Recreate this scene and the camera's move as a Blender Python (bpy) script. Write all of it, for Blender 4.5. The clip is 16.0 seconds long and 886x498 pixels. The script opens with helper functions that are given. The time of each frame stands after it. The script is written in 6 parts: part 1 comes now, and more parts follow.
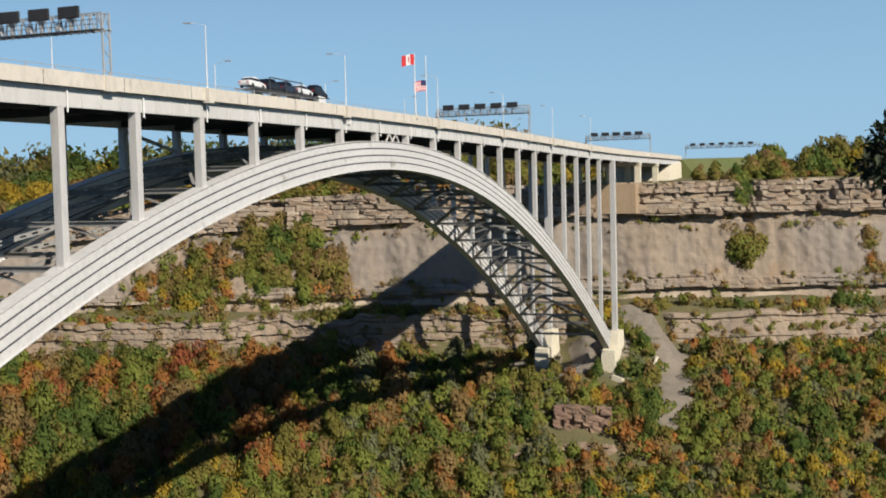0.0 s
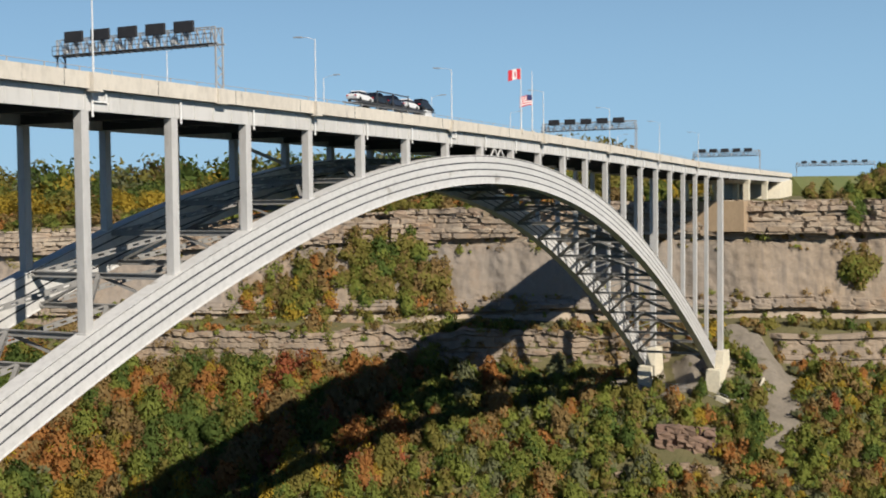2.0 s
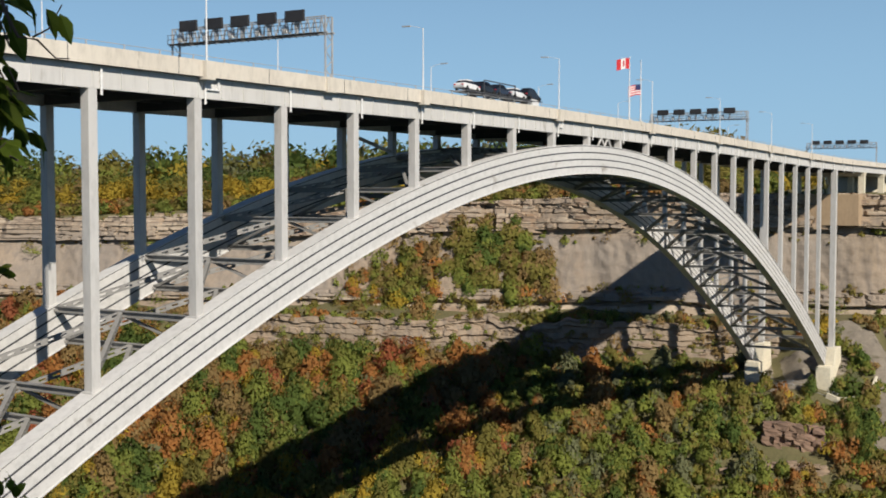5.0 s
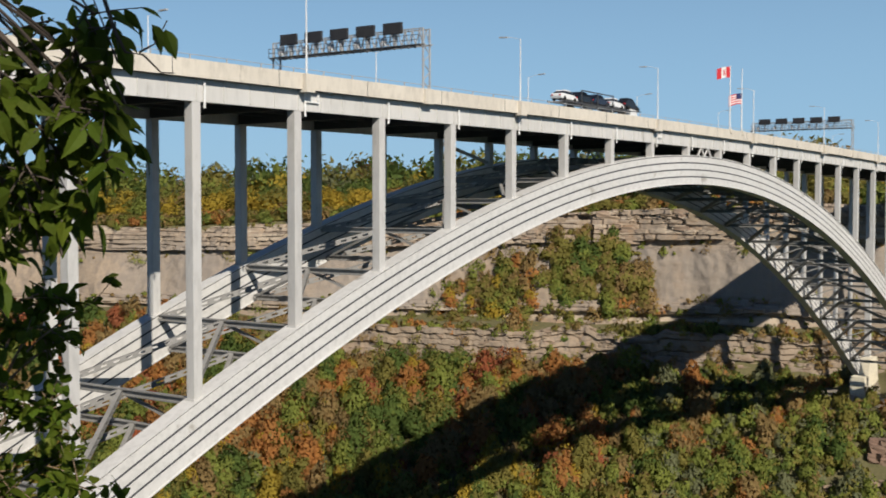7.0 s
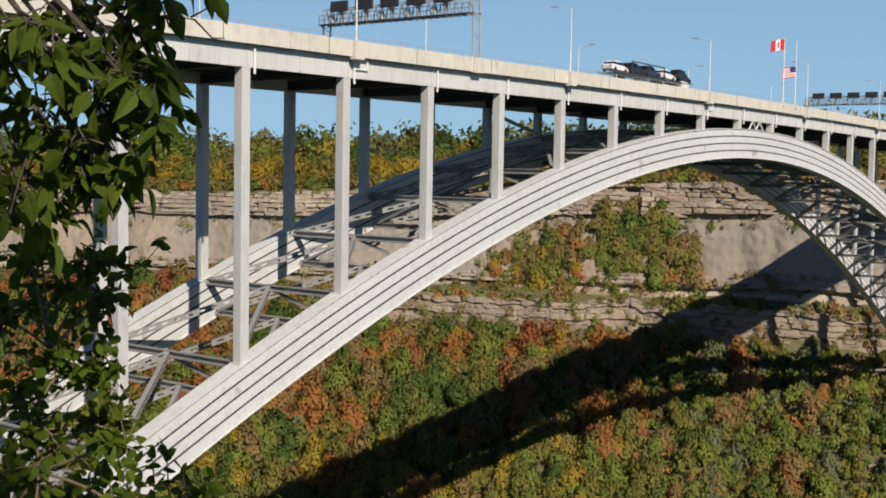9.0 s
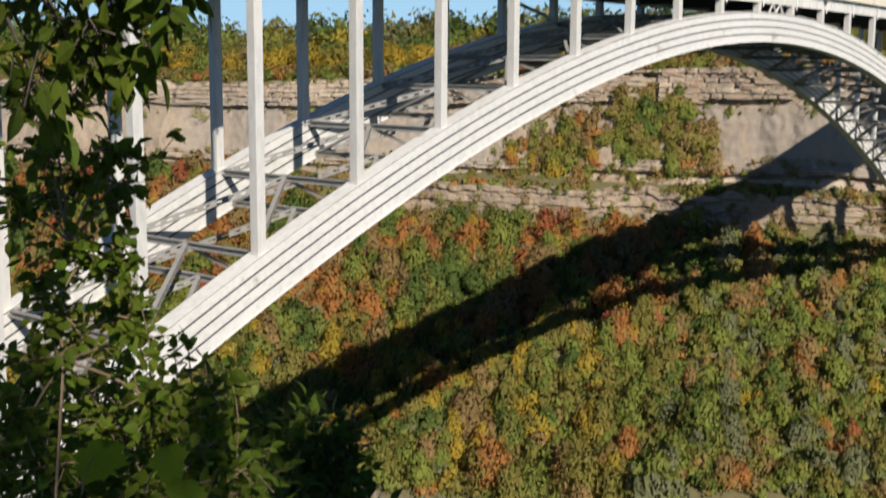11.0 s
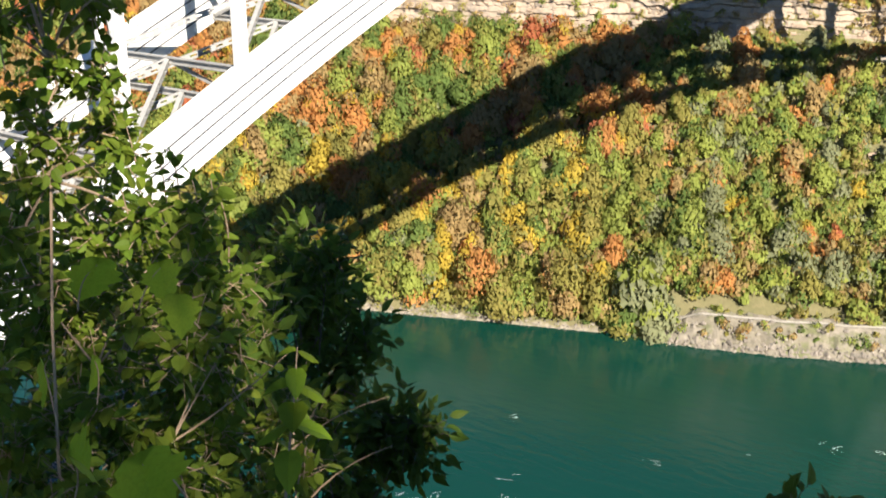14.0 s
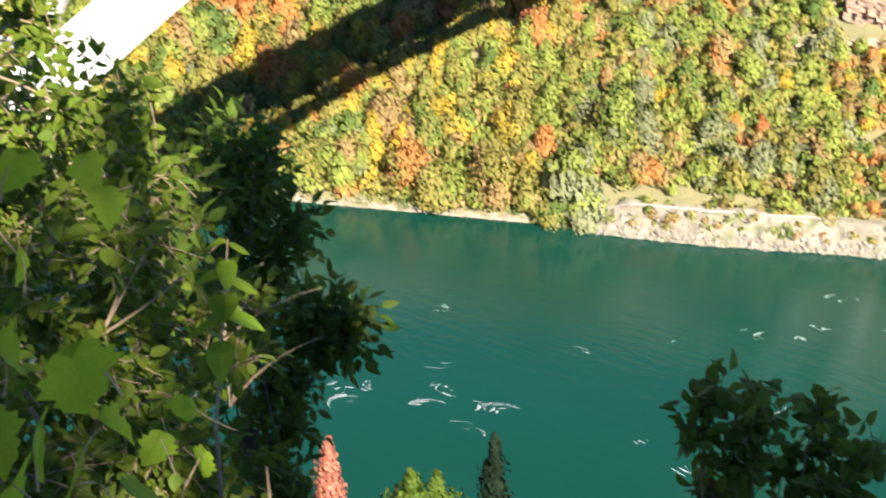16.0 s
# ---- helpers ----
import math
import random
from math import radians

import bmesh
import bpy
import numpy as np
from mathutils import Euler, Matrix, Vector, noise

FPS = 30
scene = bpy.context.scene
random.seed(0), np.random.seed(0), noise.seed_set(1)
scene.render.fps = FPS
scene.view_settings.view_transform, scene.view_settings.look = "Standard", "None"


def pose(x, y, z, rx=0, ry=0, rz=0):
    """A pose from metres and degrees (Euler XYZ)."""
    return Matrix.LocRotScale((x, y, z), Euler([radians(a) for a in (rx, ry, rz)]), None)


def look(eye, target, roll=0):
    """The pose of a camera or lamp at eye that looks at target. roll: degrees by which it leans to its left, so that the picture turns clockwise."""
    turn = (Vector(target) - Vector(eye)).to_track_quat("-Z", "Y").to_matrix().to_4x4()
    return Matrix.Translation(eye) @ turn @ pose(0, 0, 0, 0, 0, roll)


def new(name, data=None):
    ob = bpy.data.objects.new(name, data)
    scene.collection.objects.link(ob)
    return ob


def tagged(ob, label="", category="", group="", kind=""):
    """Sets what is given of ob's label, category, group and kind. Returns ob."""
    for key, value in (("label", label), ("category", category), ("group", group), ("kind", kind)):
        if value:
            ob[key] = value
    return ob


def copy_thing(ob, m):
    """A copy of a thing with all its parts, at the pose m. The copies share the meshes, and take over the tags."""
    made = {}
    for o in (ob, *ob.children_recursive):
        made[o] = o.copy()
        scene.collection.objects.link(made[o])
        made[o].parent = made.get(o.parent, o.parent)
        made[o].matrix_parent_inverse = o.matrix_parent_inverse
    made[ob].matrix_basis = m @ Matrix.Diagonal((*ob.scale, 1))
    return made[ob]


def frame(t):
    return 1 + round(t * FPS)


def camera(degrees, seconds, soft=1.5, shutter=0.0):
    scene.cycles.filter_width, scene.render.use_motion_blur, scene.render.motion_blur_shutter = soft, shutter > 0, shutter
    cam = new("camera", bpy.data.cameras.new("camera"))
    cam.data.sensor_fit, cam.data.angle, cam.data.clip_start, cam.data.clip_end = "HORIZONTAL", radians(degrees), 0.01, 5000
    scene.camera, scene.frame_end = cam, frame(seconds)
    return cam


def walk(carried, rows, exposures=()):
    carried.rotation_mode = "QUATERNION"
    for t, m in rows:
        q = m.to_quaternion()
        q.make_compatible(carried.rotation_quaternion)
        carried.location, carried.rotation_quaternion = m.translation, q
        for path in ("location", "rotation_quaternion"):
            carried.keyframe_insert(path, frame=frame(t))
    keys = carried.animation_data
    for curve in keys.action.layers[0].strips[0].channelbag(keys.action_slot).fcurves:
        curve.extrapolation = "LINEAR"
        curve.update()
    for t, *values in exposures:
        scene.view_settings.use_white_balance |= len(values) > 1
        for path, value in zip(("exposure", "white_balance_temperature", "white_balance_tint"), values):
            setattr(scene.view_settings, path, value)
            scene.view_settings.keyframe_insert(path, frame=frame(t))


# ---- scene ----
import itertools

FOV = 40.877
cam = camera(FOV, 16.0, soft=1.75, shutter=0.8)
EYE = (-176.87, -75.57, 100.41)
# seconds, yaw, pitch, roll
TURNS = [
    (0.0, -69.32, -3.061, 1.374), (0.5, -68.515, -2.366, 1.315), (1.0, -67.086, -2.274, 1.081),
    (1.5, -65.661, -2.557, 0.91), (2.0, -64.308, -2.292, 0.589), (2.5, -63.463, -1.842, 0.096),
    (3.0, -62.136, -1.83, -0.154), (5.5, -58.156, -2.658, -0.153), (6.0, -56.738, -2.205, -0.286),
    (6.5, -55.953, -2.082, -0.257), (7.0, -54.575, -2.266, -0.014), (7.5, -53.898, -2.335, -0.394),
    (8.0, -53.334, -3.023, -0.824), (8.5, -52.587, -3.263, -1.067), (11.0, -51.586, -9.12, -0.389),
    (11.5, -51.417, -11.042, 0.113), (12.0, -51.5, -11.919, 0.446), (12.5, -51.828, -13.601, 0.71),
    (13.0, -52.036, -15.548, 0.566), (13.5, -52.296, -16.88, 0.271), (14.0, -52.421, -18.14, 0.427),
    (14.5, -52.593, -18.988, 0.478), (15.0, -52.987, -20.155, 0.575), (15.5, -53.918, -21.861, -0.042),
    (16.0, -55.585, -23.386, -0.594)]
walk(cam, [(t, pose(*EYE, 90 + p, r, y)) for t, y, p, r in TURNS],
     exposures=[(0, 0.20), (8.5, 0.12), (11, 0.44), (12, 0.68), (12.5, 0.90), (13, 1.24), (14.5, 1.92), (15, 2.04), (16, 2.40)])

# ---------------------------------------------------------------- light
SUN = Vector((-0.58, -1.0, 0.80)).normalized()
world = bpy.data.worlds.new("sky")
scene.world = world
world.use_nodes = True
wn = world.node_tree.nodes
sky = wn.new("ShaderNodeTexSky")
sky.sky_type = "NISHITA"
sky.sun_disc = False
sky.sun_elevation = math.asin(SUN.z)
sky.sun_rotation = math.atan2(SUN.x, SUN.y)
sky.altitude = 150
sky.air_density, sky.dust_density, sky.ozone_density = 1.2, 0.0, 2.2
tint, haze = wn.new("ShaderNodeMix"), wn.new("ShaderNodeMix")
for k in (tint, haze):
    k.data_type = "RGBA"
tint.blend_type = "MULTIPLY"
tint.inputs[0].default_value = 1.0
tint.inputs[7].default_value = (0.34, 0.47, 0.72, 1)
haze.inputs[7].default_value = (5.9, 10.0, 13.9, 1)      # even light blue of the lower sky
where, height, low = wn.new("ShaderNodeTexCoord"), wn.new("ShaderNodeSeparateXYZ"), wn.new("ShaderNodeMapRange")
low.interpolation_type = "SMOOTHSTEP"
low.inputs[1].default_value, low.inputs[2].default_value, low.inputs[3].default_value, low.inputs[4].default_value = 0.0, 0.5, 0.72, 0.0
for a, b in ((where.outputs["Generated"], height.inputs[0]), (height.outputs[2], low.inputs[0]), (low.outputs[0], haze.inputs[0]), (sky.outputs[0], tint.inputs[6]),
             (tint.outputs[2], haze.inputs[6]), (haze.outputs[2], wn["Background"].inputs[0])):
    world.node_tree.links.new(a, b)
wn["Background"].inputs[1].default_value = 0.058
lamp = bpy.data.lights.new("sun", "SUN")
lamp.energy, lamp.angle, lamp.color = 5.0, radians(0.53), (1.0, 0.915, 0.79)
sun = new("sun", lamp)
sun.matrix_world = look(SUN * 400, (0, 0, 0))

# ---------------------------------------------------------------- materials
MATS = {}


def mat(name, a, b, rough=0.7, big=0.05, fine=2.0, bump=0.3, metal=0.0, spots=None, stretch=(1, 1, 1), island=0.0, obj=0.0,
        translucent=0.0, depth=0.05, spec=0.4):
    """A surface that wanders between colours a and b at two scales, with relief; spots: (colour, scale, share) stains."""
    if name in MATS:
        return MATS[name]
    m = bpy.data.materials.new(name)
    m.use_nodes = True
    nt = m.node_tree
    N, L = nt.nodes, nt.links
    bs = N["Principled BSDF"]
    bs.inputs["Roughness"].default_value = rough
    bs.inputs["Metallic"].default_value = metal
    bs.inputs["Specular IOR Level"].default_value = spec
    co = N.new("ShaderNodeTexCoord")
    mp = N.new("ShaderNodeMapping")
    mp.inputs["Scale"].default_value = stretch
    L.new(co.outputs["Object"], mp.inputs[0])

    def noise_at(scale, detail, rough_=0.6):
        n = N.new("ShaderNodeTexNoise")
        n.inputs["Scale"].default_value, n.inputs["Detail"].default_value, n.inputs["Roughness"].default_value = scale, detail, rough_
        L.new(mp.outputs[0], n.inputs["Vector"])
        return n

    def ramp(src, lo, hi):
        r = N.new("ShaderNodeMapRange")
        r.inputs[1].default_value, r.inputs[2].default_value = lo, hi
        L.new(src, r.inputs[0])
        return r.outputs[0]

    def mix(fac, c1, c2, how="MIX"):
        x = N.new("ShaderNodeMix")
        x.data_type, x.blend_type = "RGBA", how
        for sock, v in ((x.inputs[0], fac), (x.inputs[6], c1), (x.inputs[7], c2)):
            if isinstance(v, (int, float)):
                sock.default_value = v
            elif isinstance(v, tuple):
                sock.default_value = (*v, 1)
            else:
                L.new(v, sock)
        return x.outputs[2]

    n1, n2 = noise_at(big, 6), noise_at(fine, 5, 0.7)
    col = mix(ramp(n1.outputs[0], 0.3, 0.7), a, b)
    dark = tuple(0.55 * (p + q) / 2 for p, q in zip(a, b))
    f2 = N.new("ShaderNodeMath")
    f2.operation = "MULTIPLY"
    f2.inputs[1].default_value = 0.55
    L.new(ramp(n2.outputs[0], 0.45, 0.8), f2.inputs[0])
    col = mix(f2.outputs[0], col, dark)
    if spots:
        n3 = noise_at(spots[1], 4)
        col = mix(ramp(n3.outputs[0], 1 - spots[2] - 0.06, 1 - spots[2] + 0.06), col, spots[0])
    for amount, node, sock in ((island, "ShaderNodeNewGeometry", "Random Per Island"), (obj, "ShaderNodeObjectInfo", "Random")):
        if amount:
            g = N.new(node)
            h = N.new("ShaderNodeHueSaturation")
            L.new(ramp(g.outputs[sock], 0, 1), h.inputs["Value"])
            h.inputs["Value"].links[0].from_node.inputs[3].default_value = 1 - amount
            h.inputs["Value"].links[0].from_node.inputs[4].default_value = 1 + amount
            mm = N.new("ShaderNodeMath")
            mm.operation = "MULTIPLY_ADD"
            mm.inputs[1].default_value, mm.inputs[2].default_value = 7.31, 0.0
            fr = N.new("ShaderNodeMath")
            fr.operation = "FRACT"
            L.new(g.outputs[sock], mm.inputs[0])
            L.new(mm.outputs[0], fr.inputs[0])
            r2 = N.new("ShaderNodeMapRange")
            r2.inputs[3].default_value, r2.inputs[4].default_value = 0.5 - 0.05 * amount, 0.5 + 0.05 * amount
            L.new(fr.outputs[0], r2.inputs[0])
            L.new(r2.outputs[0], h.inputs["Hue"])
            L.new(col, h.inputs["Color"])
            col = h.outputs[0]
    L.new(col, bs.inputs["Base Color"])
    if bump:
        bp = N.new("ShaderNodeBump")
        bp.inputs["Strength"].default_value, bp.inputs["Distance"].default_value = bump, depth
        L.new(n2.outputs[0], bp.inputs["Height"])
        L.new(bp.outputs[0], bs.inputs["Normal"])
    if translucent:
        tr = N.new("ShaderNodeBsdfTranslucent")
        L.new(col, tr.inputs[0])
        ms = N.new("ShaderNodeMixShader")
        ms.inputs[0].default_value = translucent
        L.new(bs.outputs[0], ms.inputs[1])
        L.new(tr.outputs[0], ms.inputs[2])
        L.new(ms.outputs[0], N["Material Output"].inputs[0])
    MATS[name] = m
    return m


PAINT = mat("white_steel_paint", (0.646, 0.638, 0.622), (0.580, 0.572, 0.555), 0.55, 0.08, 1.2, 0.05, spots=((0.3108, 0.2812, 0.2442), 0.35, 0.3))
FASCIA = mat("fascia_paint", (0.607, 0.599, 0.583), (0.543, 0.535, 0.511), 0.6, 0.1, 1.0, 0.05, stretch=(1, 1, 0.15), spots=((0.296, 0.2738, 0.2368), 0.9, 0.3))
COLUMN = mat("column_paint", (0.56, 0.552, 0.535), (0.49, 0.482, 0.468), 0.55, 0.06, 1.5, 0.05, stretch=(1, 1, 0.3))
SEAM_SHADE = mat("dark_seam", (0.0444, 0.0481, 0.0592), (0.0666, 0.0666, 0.074), 0.7, 0.2, 3, 0.1)
# steel beneath the deck, with the shade there put into its dark colour
UNDER = mat("underdeck_shade_steel", (0.0666, 0.0666, 0.074), (0.0962, 0.0925, 0.0888), 0.7, 0.1, 2, 0.1)
CONCRETE = mat("parapet_concrete", (0.66, 0.612, 0.53), (0.56, 0.515, 0.445), 0.85, 0.12, 1.4, 0.25, stretch=(1, 1, 0.4), spots=((0.2442, 0.222, 0.1924), 0.5, 0.28))
PIERC = mat("pier_concrete", (0.74, 0.68, 0.53), (0.64, 0.585, 0.46), 0.85, 0.15, 1.5, 0.3, spots=((0.2664, 0.2368, 0.1998), 0.4, 0.25))
ASPHALT = mat("asphalt", (0.037, 0.037, 0.037), (0.0518, 0.0518, 0.0518), 0.9, 0.1, 6, 0.3)


# ---------------------------------------------------------------- mesh tools
class Geo:
    """Collects points and faces of one mesh."""

    def __init__(self):
        self.v, self.f = [], []

    def add(self, pts, faces):
        k = len(self.v)
        self.v += [tuple(p) for p in pts]
        self.f += [tuple(i + k for i in q) for q in faces]
        return self

    def hexa(self, p):
        """A solid from eight corners: four below, four above."""
        return self.add(p, [(3, 2, 1, 0), (4, 5, 6, 7), (0, 1, 5, 4), (1, 2, 6, 5), (2, 3, 7, 6), (3, 0, 4, 7)])

    def box(self, x0, x1, y0, y1, z0, z1):
        return self.hexa([(x0, y0, z0), (x1, y0, z0), (x1, y1, z0), (x0, y1, z0), (x0, y0, z1), (x1, y0, z1), (x1, y1, z1), (x0, y1, z1)])

    def beam(self, p, q, w, h, up=(0, 0, 1)):
        """A bar from p to q, w wide across and h high along up."""
        p, q, up = Vector(p), Vector(q), Vector(up)
        d = (q - p).normalized()
        s = d.cross(up)
        s = s.normalized() if s.length > 1e-4 else Vector((1, 0, 0))
        u = s.cross(d)
        c = [p + s * a * w / 2 + u * b * h / 2 for a, b in ((-1, -1), (1, -1), (1, 1), (-1, 1))]
        e = [k + (q - p) for k in c]
        return self.add(c + e, [(0, 1, 2, 3), (7, 6, 5, 4), (1, 0, 4, 5), (2, 1, 5, 6), (3, 2, 6, 7), (0, 3, 7, 4)])

    def tube(self, pts, radii, n=8, caps=True):
        pts = [Vector(p) for p in pts]
        rings = []
        k = len(self.v)
        for i, p in enumerate(pts):
            d = (pts[min(i + 1, len(pts) - 1)] - pts[max(i - 1, 0)]).normalized()
            s = d.orthogonal().normalized() if abs(d.z) < 0.99 else Vector((1, 0, 0))
            u = d.cross(s).normalized()
            s = u.cross(d)
            r = radii[i] if isinstance(radii, (list, tuple)) else radii
            self.v += [tuple(p + r * (math.cos(2 * math.pi * j / n) * s + math.sin(2 * math.pi * j / n) * u)) for j in range(n)]
        for i in range(len(pts) - 1):
            for j in range(n):
                a, b = k + i * n + j, k + i * n + (j + 1) % n
                self.f.append((a, b, b + n, a + n))
        if caps:
            self.f.append(tuple(k + j for j in reversed(range(n))))
            self.f.append(tuple(k + (len(pts) - 1) * n + j for j in range(n)))
        return self

    def mesh(self, name, material, smooth=False):
        me = bpy.data.meshes.new(name)
        me.from_pydata(self.v, [], self.f)
        me.materials.append(material)
        if smooth:
            me.polygons.foreach_set("use_smooth", [True] * len(me.polygons))
        me.update()
        return me


def part(name, geo, material, parent=None, label="", smooth=False, bevel=0.0):
    ob = new(name, geo.mesh(name, material, smooth))
    ob.parent = parent
    if bevel:
        b = ob.modifiers.new("bevel", "BEVEL")
        b.width, b.segments, b.limit_method = bevel, 2, "ANGLE"
    if label:
        tagged(ob, label)
    return ob


def thing(name, label, category, group="", kind="", at=None):
    ob = new(name)
    if at is not None:
        ob.matrix_world = at
    return tagged(ob, label, category, group, kind)


# ---------------------------------------------------------------- plan of the gorge
NU, NV = Vector((0.9285, 0.3714, 0)), Vector((-0.3714, 0.9285, 0))
U0 = 54.3


def place(u, v, z):
    p = NU * (u + U0) + NV * v
    return (p.x, p.y, z)


def uv_of(x, y):
    return 0.9285 * x + 0.3714 * y - U0, -0.3714 * x + 0.9285 * y


PROFILE = [(-4000, 112), (-600, 101), (-262, 98.9), (-248.5, 98.8), (-245.6, 98.75), (-240, 93), (-150, 6), (-142, -0.5), (-130, -5), (-20, -5), (-5, -2), (0, 0.3),
           (6, 3.5), (30, 15), (62, 34), (80, 43), (89, 47.5), (100, 53.5), (112, 59.5), (118, 61.5), (124, 63), (133, 65), (141, 66)]


def rim_height(v):
    return 100.0 - 8.5 * min(max((v + 20) / 200, 0), 1)


PU, PZ = [p[0] for p in PROFILE], [p[1] for p in PROFILE]


def bench(v):
    """Where a lower rock wall stands behind a level bench, and by how much."""
    return min(max((v + 52) / 5, 0), 1) * min(max((150 - v) / 20, 0), 1) + min(max((-74 - v) / 6, 0), 1) * min(max((v + 260) / 60, 0), 1)


def ground_z(u, v):
    """Height of the ground at u across the gorge and v along it."""
    if u < 141:
        z = float(np.interp(u, PU, PZ))
    else:
        z = 66 + (rim_height(v) - 66) * min((u - 141) / 2.0, 1)
        if u > 143:
            z += 0.02 * min(u - 143, 400) + 0.004 * max(u - 543, 0)
    if 84 < u < 113:
        z += bench(v) * (float(np.interp(u, [84, 106, 109.5, 113], [45, 50.0, 50.5, 60.2])) - float(np.interp(u, PU, PZ)))
    if 2 < u < 130:
        k = min((u - 2) / 15, 1) * min((130 - u) / 15, 1)
        z += k * (3.0 * noise.noise((u * 0.03, v * 0.02, 3.1)) + 1.2 * noise.noise((u * 0.11, v * 0.09, 7.7)))
    elif u > 140:
        z += 2.0 * noise.noise((u * 0.01, v * 0.01, 1.3))
    return z
# ---------------------------------------------------------------- ground, cliff, river
def grid(us, vs, fn):
    g = Geo()
    for u in us:
        for v in vs:
            g.v.append(fn(u, v))
    n = len(vs)
    for i in range(len(us) - 1):
        for j in range(n - 1):
            a = i * n + j
            g.f.append((a, a + n, a + n + 1, a + 1))
    return g


SOIL = mat("hillside_soil", (0.145, 0.125, 0.06), (0.105, 0.10, 0.042), 0.95, 0.12, 1.1, 0.8, depth=0.4, spots=((0.19, 0.155, 0.08), 0.1, 0.3))
us = [-4000, -2000, -1000, -600, -400, -300, -262, -255, -248.5, -247, -245.6, -244, -240, -230, -215, -200, -180, -160, -150, -142, -130, -60, -20, -8, -4] + \
     list(np.arange(-2, 134, 2.5)) + [136, 139, 141.5, 144, 147, 152, 160, 170, 185, 200, 230, 270, 330, 420, 560, 800, 1200, 2000, 4000]
vs = [-4000, -2000, -1200, -800, -600, -450] + list(np.arange(-340, 460, 4.0)) + [480, 520, 600, 700, 900, 1300, 2200, 4000]
nt = SOIL.node_tree
geo_n, sep, rise, blend, jit = (nt.nodes.new("ShaderNode" + k) for k in ("NewGeometry", "SeparateXYZ", "MapRange", "Mix", "TexNoise"))
jit.inputs["Scale"].default_value = 0.35
add = nt.nodes.new("ShaderNodeMath")
add.operation = "MULTIPLY_ADD"
add.inputs[1].default_value = -6.0
nt.links.new(jit.outputs[0], add.inputs[0])
nt.links.new(geo_n.outputs["Position"], sep.inputs[0])
nt.links.new(geo_n.outputs["Position"], jit.inputs["Vector"])
nt.links.new(sep.outputs[2], add.inputs[2])
rise.inputs[1].default_value, rise.inputs[2].default_value, rise.inputs[3].default_value, rise.inputs[4].default_value = -3.2, -2.2, 1.0, 0.0
nt.links.new(add.outputs[0], rise.inputs[0])
blend.data_type = "RGBA"
soil_in = nt.nodes["Principled BSDF"].inputs["Base Color"]
nt.links.new(soil_in.links[0].from_socket, blend.inputs[6])
blend.inputs[7].default_value = (0.222, 0.1924, 0.148, 1)
nt.links.new(rise.outputs[0], blend.inputs[0])
nt.links.new(blend.outputs[2], soil_in)
ground = part("ground", grid(us, vs, lambda u, v: place(u, v, ground_z(u, v))), SOIL, smooth=True)
tagged(ground, "dry autumn hillside soil with grass and stones", "ground", kind="structure")


def water_mat():
    m = bpy.data.materials.new("river_water")
    m.use_nodes = True
    N, L = m.node_tree.nodes, m.node_tree.links
    bs = N["Principled BSDF"]
    bs.inputs["Roughness"].default_value = 0.12
    bs.inputs["IOR"].default_value = 1.33
    bs.inputs["Specular IOR Level"].default_value = 0.25
    co = N.new("ShaderNodeTexCoord")
    n1 = N.new("ShaderNodeTexNoise")
    n1.inputs["Scale"].default_value, n1.inputs["Detail"].default_value = 0.03, 4
    n2 = N.new("ShaderNodeTexNoise")
    n2.inputs["Scale"].default_value, n2.inputs["Detail"].default_value = 0.5, 6
    mp = N.new("ShaderNodeMapping")
    mp.inputs["Rotation"].default_value = (0, 0, radians(-22))
    mp.inputs["Scale"].default_value = (1, 0.35, 1)
    L.new(co.outputs["Object"], mp.inputs[0])
    L.new(mp.outputs[0], n1.inputs["Vector"])
    L.new(mp.outputs[0], n2.inputs["Vector"])
    mx = N.new("ShaderNodeMix")
    mx.data_type = "RGBA"
    mx.inputs[6].default_value, mx.inputs[7].default_value = (0.0020, 0.0235, 0.0158, 1), (0.0034, 0.0315, 0.0218, 1)
    L.new(n1.outputs[0], mx.inputs[0])
    L.new(mx.outputs[2], bs.inputs["Base Color"])
    bp = N.new("ShaderNodeBump")
    bp.inputs["Strength"].default_value, bp.inputs["Distance"].default_value = 0.32, 0.25
    L.new(n2.outputs[0], bp.inputs["Height"])
    L.new(bp.outputs[0], bs.inputs["Normal"])
    return m


water = part("water", Geo().add([place(-170, -4000, 0), place(8, -4000, 0), place(8, 4000, 0), place(-170, 4000, 0)], [(0, 1, 2, 3)]), water_mat())
tagged(water, "deep green river water with small white ripples", "river", kind="structure")


